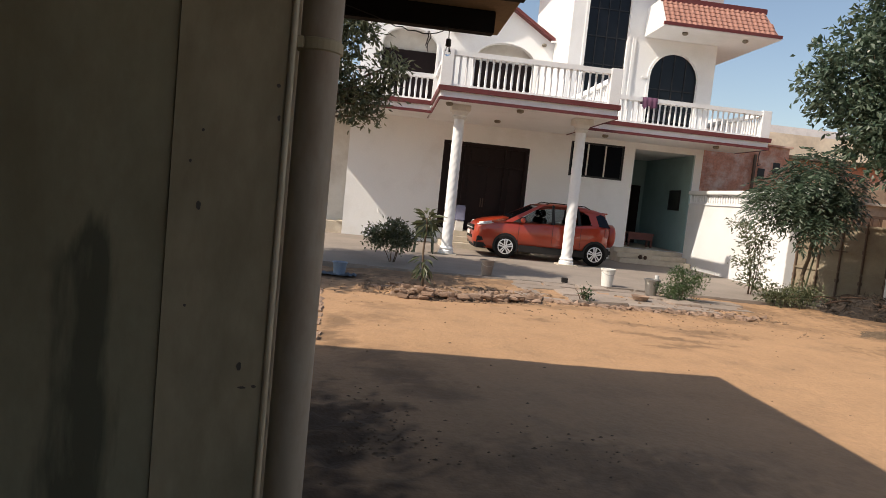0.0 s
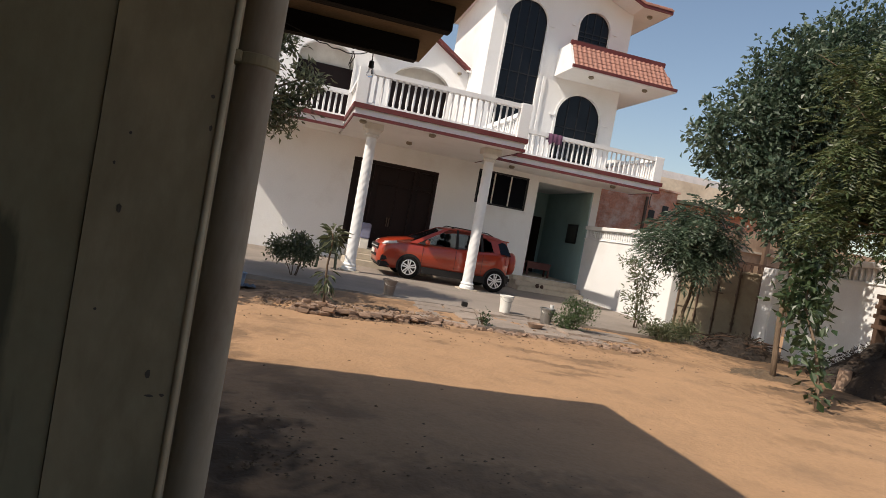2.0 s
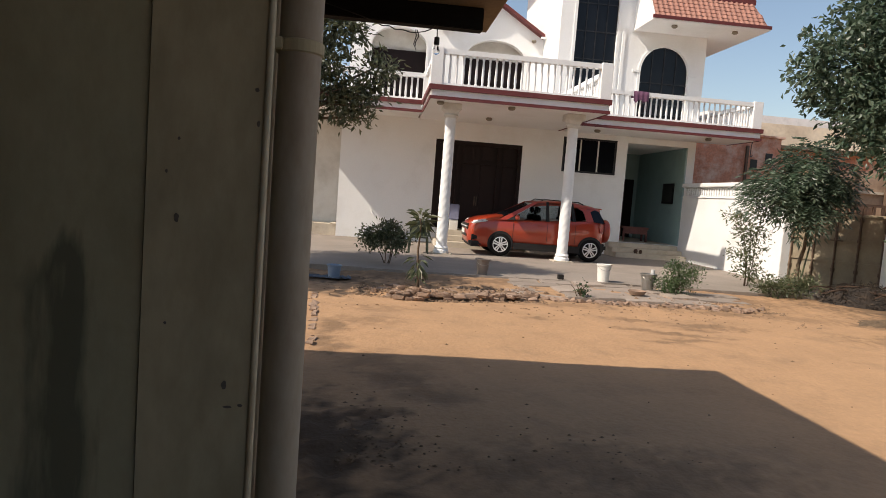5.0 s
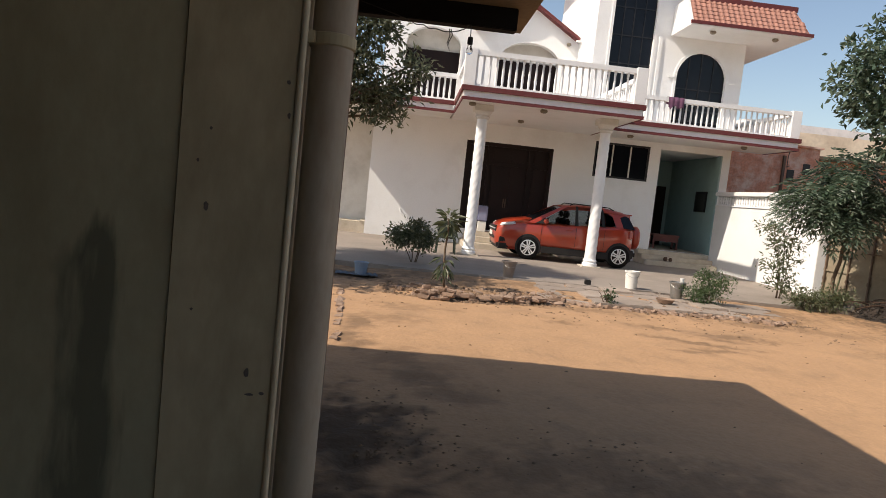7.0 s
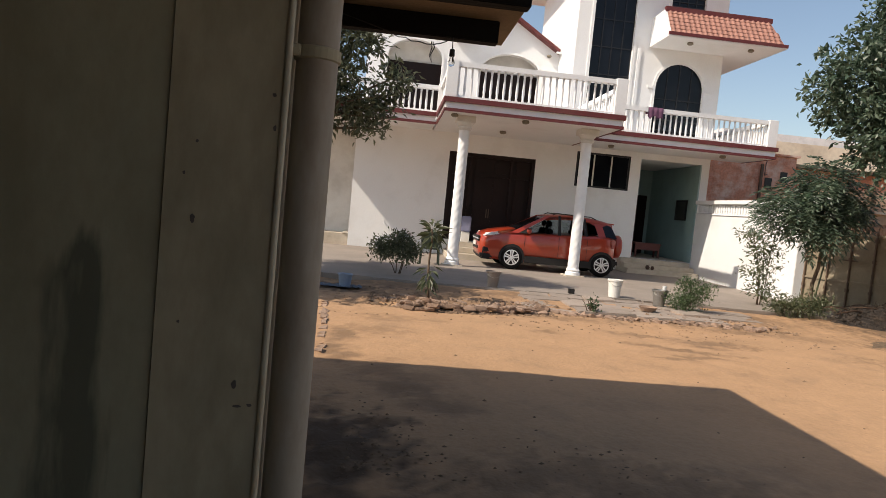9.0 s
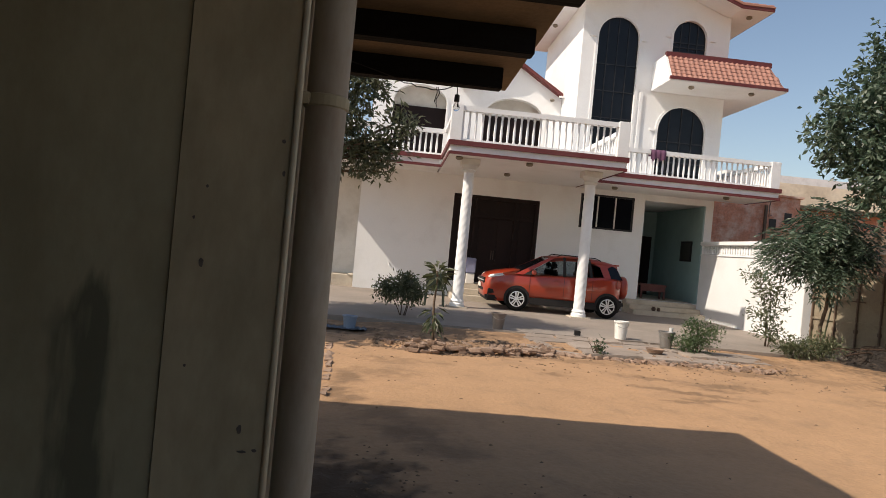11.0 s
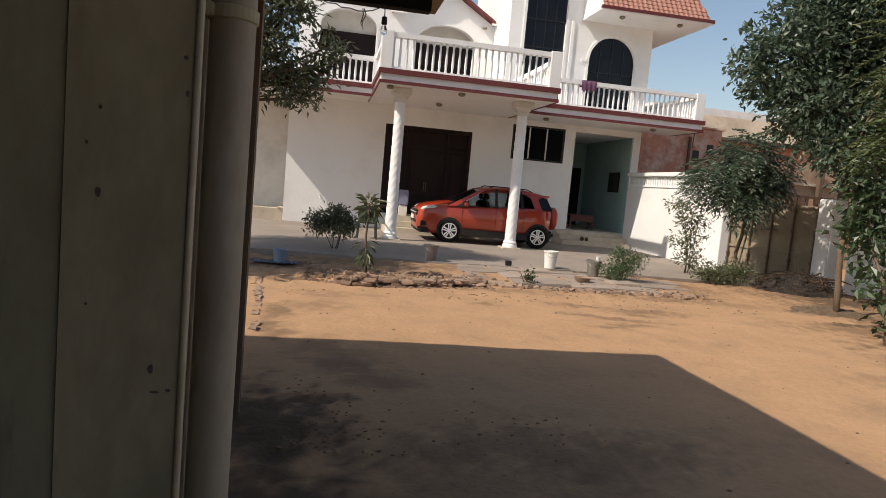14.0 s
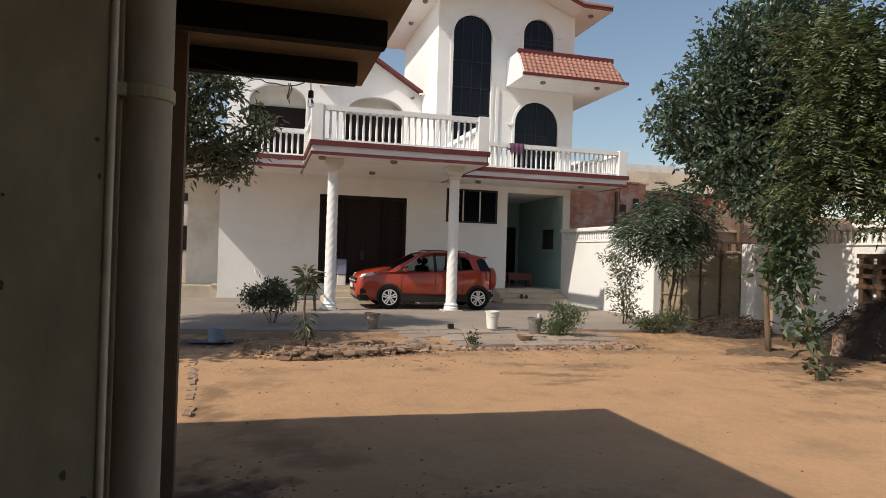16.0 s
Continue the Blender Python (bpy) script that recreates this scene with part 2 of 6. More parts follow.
def bar(bm, a, b, w, h):
    """A square bar from a to b."""
    a, b = Vector(a), Vector(b)
    d = (b - a).normalized()
    s = d.cross(Vector((0, 0, 1)) if abs(d.z) < 0.95 else Vector((1, 0, 0))).normalized()
    u = s.cross(d)
    lo, hi = [[bm.verts.new(p + s * i * w / 2 + u * j * h / 2) for i, j in ((-1, -1), (1, -1), (1, 1), (-1, 1))] for p in (a, b)]
    bm.faces.new(lo)
    bm.faces.new(hi[::-1])
    for i in range(4):
        j = (i + 1) % 4
        bm.faces.new((lo[i], hi[i], hi[j], lo[j]))
    return bm


def mesh_of(bm, name, mat, smooth=False):
    bmesh.ops.recalc_face_normals(bm, faces=bm.faces)
    me = bpy.data.meshes.new(name)
    bm.to_mesh(me)
    bm.free()
    me.materials.append(mat)
    if smooth:
        me.polygons.foreach_set("use_smooth", [True] * len(me.polygons))
    return me


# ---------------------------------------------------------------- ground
# dark ground patches: dug or wet soil, and painted shade by shelter and trees
DAMP_SHADE = ((0.6, 2.8, 0.8, 1.3, 1.0), (0.40, 4.4, 0.62, 0.85, 1.0), (2.2, 4.0, 1.1, 0.5, 0.55), (8.6, 7.6, 1.2, 0.45, 0.75), (9.4, 7.2, 0.9, 0.4, 0.8), (1.6, 3.4, 1.2, 0.8, 0.35), (1.7, 11.6, 2.2, 1.1, 0.55), (2.2, 12.7, 2.2, 0.7, 0.6), (0.6, 12.8, 1.5, 0.8, 0.7), (7.6, 12.2, 1.4, 1, 0.5), (5.6, 10.95, 2.2, 0.2, 0.6), (9.4, 10.45, 0.6, 0.2, 1.0), (9.0, 9.15, 0.8, 0.18, 1.0), (10.0, 9.0, 1.0, 0.3, 1.0), (11.0, 11.6, 1.4, 0.8, 1.0), (9, 8.7, 1.5, 0.6, 0.6), (8.2, 7.1, 0.8, 0.25, 0.5), (9.2, 6.6, 1, 0.3, 0.5), (-0.3, 12, 1.7, 1, 0.9), (10.9, 12.4, 2.1, 1.8, 0.8), (10.7, 9.8, 1.5, 1.7, 0.75), (9.2, 10.2, 1, 0.5, 0.6),
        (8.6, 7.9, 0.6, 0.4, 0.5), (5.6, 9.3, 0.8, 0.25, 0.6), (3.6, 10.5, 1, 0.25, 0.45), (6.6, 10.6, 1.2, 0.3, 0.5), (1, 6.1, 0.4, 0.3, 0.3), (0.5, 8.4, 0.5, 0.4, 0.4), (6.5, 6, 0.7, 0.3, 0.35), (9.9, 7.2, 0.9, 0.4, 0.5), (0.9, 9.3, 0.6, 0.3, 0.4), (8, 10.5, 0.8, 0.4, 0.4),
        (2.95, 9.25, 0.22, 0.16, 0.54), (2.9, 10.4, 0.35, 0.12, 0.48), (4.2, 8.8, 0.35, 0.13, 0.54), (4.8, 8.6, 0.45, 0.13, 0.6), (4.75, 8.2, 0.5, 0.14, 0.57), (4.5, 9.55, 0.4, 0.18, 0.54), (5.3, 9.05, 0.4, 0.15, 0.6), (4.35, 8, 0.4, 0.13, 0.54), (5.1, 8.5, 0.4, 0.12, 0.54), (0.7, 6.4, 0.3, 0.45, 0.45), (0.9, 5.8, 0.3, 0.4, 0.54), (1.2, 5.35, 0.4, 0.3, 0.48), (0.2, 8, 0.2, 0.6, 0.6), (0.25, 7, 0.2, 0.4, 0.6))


def damp_shade_at(x, y):
    """How dark the ground is, from dug soil and painted shade: patches with ragged edges."""
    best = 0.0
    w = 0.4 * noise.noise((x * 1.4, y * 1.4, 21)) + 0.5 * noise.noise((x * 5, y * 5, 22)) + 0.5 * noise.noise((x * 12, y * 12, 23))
    for cx, cy, rx, ry, k in DAMP_SHADE:
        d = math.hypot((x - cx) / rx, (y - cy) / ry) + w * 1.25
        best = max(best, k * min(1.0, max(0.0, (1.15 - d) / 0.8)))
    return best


def edge_line(x):
    """Where the brick edging runs."""
    return 10.15 + 0.32 * max(0.0, x - 1.6) + 0.35 * max(0.0, 1.2 - x)


def ground_height(x, y):
    h = -0.07 + 0.018 * noise.noise((x * 0.5, y * 0.5, 0)) + 0.010 * noise.noise((x * 2.1, y * 2.1, 3)) + 0.006 * noise.noise((x * 7, y * 7, 5))
    if 0.0 < x < 8.2 and 9.5 < y < 13.6:
        e = edge_line(x) if x < 3.2 else 11.1
        h += 0.05 * min(1.0, max(0.0, (y - e - 0.05) / 0.15)) * min(1.0, x / 0.6, (8.2 - x) / 0.6)
    if y > 9.5:
        h += 0.012 * noise.noise((x * 4, y * 4, 8))
    if -1 < x < 13 and 1 < y < 14.5:
        h += damp_shade_at(x, y) * 0.045 * noise.noise((x * 5.5, y * 5.5, 12)) + damp_shade_at(x, y) * 0.02 * noise.noise((x * 13, y * 13, 13))
    return h


def ground_sheet():
    def steps(lo, hi, a, b, fine, coarse):
        out, v = [], lo
        while v < hi - 1e-6:
            out.append(v)
            v += fine if a <= v < b else coarse
        return out + [hi]
    xs, ys = steps(-8.0, 16.0, -0.8, 10.0, 0.06, 0.2), steps(-6.0, 26.0, 1.4, 13.0, 0.06, 0.25)
    bm = bmesh.new()
    layer = bm.verts.layers.float.new("damp_shade")
    rows = []
    for y in ys:
        row = []
        for x in xs:
            v = bm.verts.new((x, y, ground_height(x, y)))
            v[layer] = damp_shade_at(x, y)
            row.append(v)
        rows.append(row)
    for r, q in zip(rows, rows[1:]):
        for i in range(len(xs) - 1):
            bm.faces.new((r[i], r[i + 1], q[i + 1], q[i]))
    far = [bm.verts.new(p) for p in ((-900, -900, -0.1), (900, -900, -0.1), (900, 900, -0.1), (-900, 900, -0.1))]
    edges = [rows[0], [r[-1] for r in rows], rows[-1][::-1], [r[0] for r in rows][::-1]]
    for k, e in enumerate(edges):
        bm.faces.new([far[k], far[(k + 1) % 4]] + e[::-1])
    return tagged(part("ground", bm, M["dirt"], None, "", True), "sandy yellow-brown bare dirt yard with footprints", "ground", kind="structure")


ground_sheet()
structure("driveway_pavement", boxes((-9, 10.7, 13.35, 21.8, -0.12, 0.0), bevel=0.015), M["paving"], "worn grey cement driveway in front of the house", "pavement")
# ---------------------------------------------------------------- near shelter
def near_shelter():
    # the wall beside the camera, with a board joint and a rounded corner bead
    structure("wall_near", boxes((0.105, 0.376, 1.765, 2.30, -0.2, 2.90)), M["plaster"], "grey limewashed masonry pier with spots and stains", "wall")
    structure("wall_near_panel", boxes((-7.5, 0.101, 1.772, 2.02, -0.2, 2.90)), M["plaster_green"], "greenish limewashed wall with dark damp streak", "wall")
    bm = bmesh.new()
    lathe(bm, [(0.0095, -0.2), (0.0095, 2.9)], 0.381, 1.768, 0, 14)
    structure("trim_corner_bead", bm, M["bead"], "pale rounded plaster bead on the pier corner", "trim", True)
    p = thing("drain_pipe", "grey plastic rainwater pipe clamped to the pier", "pipe", (0.443, 1.85, -0.1))
    bm = bmesh.new()
    tube(bm, [(0.441, 1.85, z) for z in (-0.1, 1.0, 2.0, 2.9)], 0.054, 28)
    part("pipe_shaft", bm, M["pipe"], p, smooth=True)
    bm = bmesh.new()
    lathe(bm, [(0.0545, 0), (0.060, 0.003), (0.060, 0.030), (0.0545, 0.033)], 0.441, 1.85, 1.886, 24)
    box(bm, 0.374, 0.404, 1.793, 1.812, 1.888, 1.918, bevel=0.003)
    part("pipe_clamp", bm, M["plaster"], p, "bent strip clamp round the pipe")
    post = thing("steel_post", "brown rusty steel post under the shelter roof", "post", (0.165, 4.5, -0.1))
    part("post_shaft", boxes((0.115, 0.222, 4.44, 4.56, -0.1, 2.89), bevel=0.008), M["rust"], post)
    part("post_cap", boxes((0.085, 0.252, 4.41, 4.59, 2.885, 2.897)), M["rust"], post)
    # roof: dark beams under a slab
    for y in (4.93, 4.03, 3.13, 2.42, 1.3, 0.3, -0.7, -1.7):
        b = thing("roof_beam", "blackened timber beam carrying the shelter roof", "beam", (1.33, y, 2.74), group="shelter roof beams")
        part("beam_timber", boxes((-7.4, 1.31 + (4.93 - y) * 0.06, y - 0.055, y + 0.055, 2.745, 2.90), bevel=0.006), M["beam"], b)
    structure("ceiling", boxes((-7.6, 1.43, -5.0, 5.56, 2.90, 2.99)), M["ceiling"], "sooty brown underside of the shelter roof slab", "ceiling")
    # unseen sheet, added only to push out the roof's shadow edge
    structure("roof_covering", boxes((-7.7, 1.437, -5.0, 5.73, 2.993, 3.02)), M["ceiling"], "thin unseen sheet added so the shelter roof casts a longer shadow", "roof")
    # two unseen walls added to keep sky and sun off the pier
    structure("wall_behind", boxes((-7.6, 2.4, -3.9, -3.7, -0.2, 3.0)), M["plaster"], "plain unseen wall added at the back to block light", "wall")
    structure("wall_side", boxes((-7.8, -7.6, -5.2, 5.0, -0.2, 3.0)), M["plaster"], "plain unseen wall added at the side to block light", "wall")


near_shelter()

# ---------------------------------------------------------------- house
WY = 21.8
house = thing("house", "white two-storey house with red trim, porch and tower", "house", (3.0, WY, 0.0))


def ground_floor():
    t = WY + 0.25
    top = 4.0
    bm = boxes((-0.70, 2.36, WY, t, -0.1, top), (2.36, 5.22, WY, t, 3.38, top), (2.36, 5.22, WY, t, -0.1, 0.5), (5.22, 6.58, WY, t, -0.1, top),
               (6.58, 8.42, WY, t, -0.1, 2.65), (6.58, 8.42, WY, t, 3.80, top), (8.42, 8.78, WY, t, -0.1, top), (8.78, 10.88, WY, t, 3.76, top),
               (8.78, 10.88, WY, t, -0.1, 0.44), (10.88, 11.15, WY, t, -0.1, top))
    part("ground_wall", bm, M["white"], house, weld=True)
    each("side_wall", [(-0.70, -0.45, t, 30, -0.1, 4.0), (10.9, 11.15, t, 30, -0.1, 4.0), (-0.45, 10.9, 29.75, 30, -0.1, 4.0)], M["white"], house)
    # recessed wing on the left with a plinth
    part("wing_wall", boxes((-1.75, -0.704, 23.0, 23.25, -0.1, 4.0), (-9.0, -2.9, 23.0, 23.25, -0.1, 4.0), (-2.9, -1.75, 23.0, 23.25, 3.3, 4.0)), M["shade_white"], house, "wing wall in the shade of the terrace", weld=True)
    part("plinth", boxes((-4.6, -0.704, 21.95, 23.0, -0.1, 0.36), (-0.9, -0.704, 21.9, 23.0, 0.36, 0.40), bevel=0.01), M["step"], house, "cream stone plinth")
    # unseen slab added to keep the sun off the wing wall
    part("wing_slab", boxes((-9.0, -2.34, 21.3, 30, 4.0, 4.3), (-2.34, -0.71, 22.02, 30, 4.303, 4.32)), M["white"], house)
    # alcove
    each("alcove_wall", [(8.60, 8.78, t, 26.0, 0.4, 4.0), (10.88, 10.895, t, 26.0, 0.4, 4.0), (8.60, 10.895, 26.0, 26.2, 0.4, 4.0)], M["teal"], house, "teal distempered alcove wall")
    part("alcove_ceiling", boxes((8.60, 10.895, t, 26.2, 3.76, 3.9)), M["white"], house)
    part("alcove_floor", boxes((8.60, 10.895, t, 26.2, 0.3, 0.44)), M["step"], house)
    # dark panel added to darken the far end of the alcove
    part("inner_door", boxes((9.55, 10.72, 25.93, 25.996, 0.45, 2.75), bevel=0.01), M["dark_wood"], house, "dark wooden panel on the alcove back wall")
    part("jamb_lining", boxes((10.83, 10.88, WY - 0.004, t, 0.44, 3.76)), M["teal"], house)


ground_floor()


def front_door():
    d = part("front_door", boxes((2.5, 5.1, WY + 0.12, WY + 0.17, 0.5, 3.26)), M["dark_wood"], house, "dark stained panelled double door")
    each("door_frame", [(2.36, 2.50, WY + 0.02, WY + 0.2, 0.5, 3.38), (5.10, 5.22, WY + 0.02, WY + 0.2, 0.5, 3.38), (2.50, 5.10, WY + 0.02, WY + 0.2, 3.26, 3.38),
                                 (3.08, 3.16, WY + 0.05, WY + 0.2, 0.5, 3.26), (4.42, 4.50, WY + 0.05, WY + 0.2, 0.5, 3.26), (2.50, 3.08, WY + 0.05, WY + 0.19, 2.66, 2.74), (3.16, 4.42, WY + 0.05, WY + 0.19, 2.66, 2.74), (4.50, 5.10, WY + 0.05, WY + 0.19, 2.66, 2.74)], M["dark_wood"], d)
    for x0, x1 in ((2.54, 3.04), (3.2, 3.76), (3.82, 4.38), (4.54, 5.06)):
        for z0, z1 in ((0.62, 1.05), (1.12, 1.85), (1.92, 2.6), (2.78, 3.2)):
            part("door_panel", boxes((x0 + 0.06, x1 - 0.06, WY + 0.095, WY + 0.14, z0, z1), bevel=0.02), M["dark_wood"], d)
    part("handle", boxes((3.74, 3.77, WY + 0.06, WY + 0.09, 1.3, 1.6), (3.81, 3.84, WY + 0.06, WY + 0.09, 1.3, 1.6), bevel=0.004), M["rust"], d, "brass pull handle")


front_door()


def small_window():
    w = part("window", boxes((6.58, 6.64, WY + 0.02, WY + 0.1, 2.65, 3.8), (8.36, 8.42, WY + 0.02, WY + 0.1, 2.65, 3.8), (6.64, 8.36, WY + 0.02, WY + 0.1, 2.65, 2.71),
                             (6.64, 8.36, WY + 0.02, WY + 0.1, 3.74, 3.8)), M["black_frame"], house, "black framed sliding window")
    for x in (7.19, 7.79):
        part("mullion", boxes((x - 0.02, x + 0.02, WY + 0.02, WY + 0.08, 2.71, 3.74)), M["shade_white"], w, "pale aluminium mullion")
    for x0, x1 in ((6.64, 7.17), (7.21, 7.77), (7.81, 8.36)):
        part("pane", boxes((x0, x1, WY + 0.055, WY + 0.065, 2.71, 3.74)), M["glass"], w)
    part("sill", boxes((6.5, 8.5, WY - 0.05, WY - 0.003, 2.58, 2.64), bevel=0.01), M["white"], w)


small_window()


def slab(name, x0, x1, y0, y1, sides, left_end=None):
    """A balcony slab with two red bands; sides: which edges show."""
    s = part(name, boxes((x0, x1, y0, y1, 3.97, 4.30)), M["white"], house)
    bands = ((3.955, 4.035, 0.035), (4.19, 4.315, 0.06))
    for z0, z1, d in bands:
        bm = bmesh.new()
        if "front" in sides:
            box(bm, x0 - d, x1 + d, y0 - d, y0 - 0.003, z0, z1)
        if "left" in sides:
            box(bm, x0 - d, x0 - 0.003, y0 - 0.003, left_end or y1, z0, z1)
        if "right" in sides:
            box(bm, x1 + 0.003, x1 + d, y0 - 0.003, y1, z0, z1)
        part("red_band", bm, M["red"], s, "dark red painted cornice band")
    return s


slab("porch_slab", 1.76, 6.36, 16.95, WY, ("front", "left", "right"), 19.98)
slab("terrace_slab", -2.33, 1.70, 20.05, WY + 2.2, ("front", "left"))
slab("balcony_slab", 6.44, 12.2, 19.80, WY, ("front", "right"))
part("terrace_floor", boxes((-0.7, 11.15, WY + 0.001, 30.0, 4.003, 4.28)), M["paving"], house)


def railing(name, a, b, z, height, gap=0.165, posts=(True, True), start=None):
    """Balustrade from a to b along x or y: bottom rail, turned balusters, wide top rail, posts."""
    a, b = Vector((*a, z)), Vector((*b, z))
    r = part(name, bar(bmesh.new(), a + Vector((0, 0, height - 0.06)), b + Vector((0, 0, height - 0.06)), 0.20, 0.12), M["white"], house, "white balustrade with slim turned balusters")
    part("bottom_rail", bar(bmesh.new(), a + Vector((0, 0, 0.03)), b + Vector((0, 0, 0.03)), 0.16, 0.06), M["white"], r)
    for p, on in ((a, posts[0]), (b, posts[1])):
        if on:
            bm = bmesh.new()
            box(bm, p.x - 0.15, p.x + 0.15, p.y - 0.13, p.y + 0.13, z, z + height + 0.03, bevel=0.012)
            part("rail_post", bm, M["white"], r)
    bm = bmesh.new()
    h = height - 0.18
    lathe(bm, [(0.032, 0), (0.040, 0.02 * h), (0.026, 0.08 * h), (0.036, 0.25 * h), (0.030, 0.6 * h), (0.024, 0.86 * h), (0.036, 0.90 * h), (0.028, 0.94 * h), (0.038, h)], 0, 0, 0, 8)
    me = mesh_of(bm, "baluster", M["white"], True)
    n = max(2, int((b - a).length / gap))
    for i in range(1, n):
        p = a.lerp(b, i / n) + Vector((0, 0, 0.06)) - ORIGIN[house]
        piece("baluster", me, r, Matrix.Translation(p))
    return r


railing("front_railing", (1.87, 17.08), (6.25, 17.08), 4.32, 0.90)
railing("return_railing_left", (1.87, 17.21), (1.87, 20.2), 4.32, 0.84, posts=(False, True))
railing("return_railing_right", (6.25, 17.21), (6.25, 21.7), 4.32, 0.72, posts=(False, False))
railing("terrace_railing", (-2.18, 20.2), (1.72, 20.2), 4.32, 0.80, posts=(True, False))
railing("balcony_railing", (6.48, 19.93), (12.06, 19.93), 4.32, 0.80, posts=(False, True))
railing("balcony_side_railing", (12.06, 20.06), (12.06, 26.0), 4.32, 0.80, posts=(False, False))


def twisted_column(x, y):
    c = part("column", lathe(bmesh.new(), [(0.20, -0.02), (0.20, 0.10), (0.17, 0.13), (0.19, 0.17), (0.155, 0.22)], x, y, 0, 28), M["white"], house, "white twisted rope column with square capital")
    bm = bmesh.new()
    seg, n = 44, 130
    rings = []
    for i in range(n + 1):
        z = 0.2 + (3.45) * i / n
        rings.append([bm.verts.new((x + rr * math.cos(q), y + rr * math.sin(q), z)) for q, rr in
                      ((2 * math.pi * k / seg, (0.150 - 0.012 * i / n) + 0.0035 * math.cos(5 * 2 * math.pi * k / seg - z * 27.0)) for k in range(seg))])
    for p, q in zip(rings, rings[1:]):
        for k in range(seg):
            bm.faces.new((p[k], p[(k + 1) % seg], q[(k + 1) % seg], q[k]))
    part("shaft", bm, M["white"], c, smooth=True)
    bm = lathe(bmesh.new(), [(0.15, 3.6), (0.20, 3.66), (0.17, 3.70), (0.21, 3.76), (0.24, 3.80)], x, y, 0, 28)
    box(bm, x - 0.25, x + 0.25, y - 0.25, y + 0.25, 3.80, 3.97, bevel=0.015)
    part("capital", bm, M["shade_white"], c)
    part("base_plinth", boxes((x - 0.27, x + 0.27, y - 0.27, y + 0.27, -0.05, 0.03), bevel=0.01), M["step"], c)


twisted_column(2.38, 17.75)
twisted_column(5.70, 17.75)


def ceiling_lamps():
    for x, y in ((2.05, 17.4), (3.9, 17.3), (3.75, 20.0), (7.3, 20.6), (10.8, 20.3)):
        bm = lathe(bmesh.new(), [(0.05, 3.88), (0.09, 3.90), (0.10, 3.94), (0.08, 3.969)], x, y, 0, 16)
        part("soffit_lamp", bm, M["fitting"], house, "small round soffit lamp")


ceiling_lamps()
part("outlet_pipe", tube(bmesh.new(), [(0.40, WY - 0.02, 0.92), (0.43, WY - 0.07, 0.80), (0.98, WY - 0.07, 0.34), (1.02, WY - 0.07, 0.20)], 0.022, 10), M["white"], house, "thin white waste pipe down the wall")


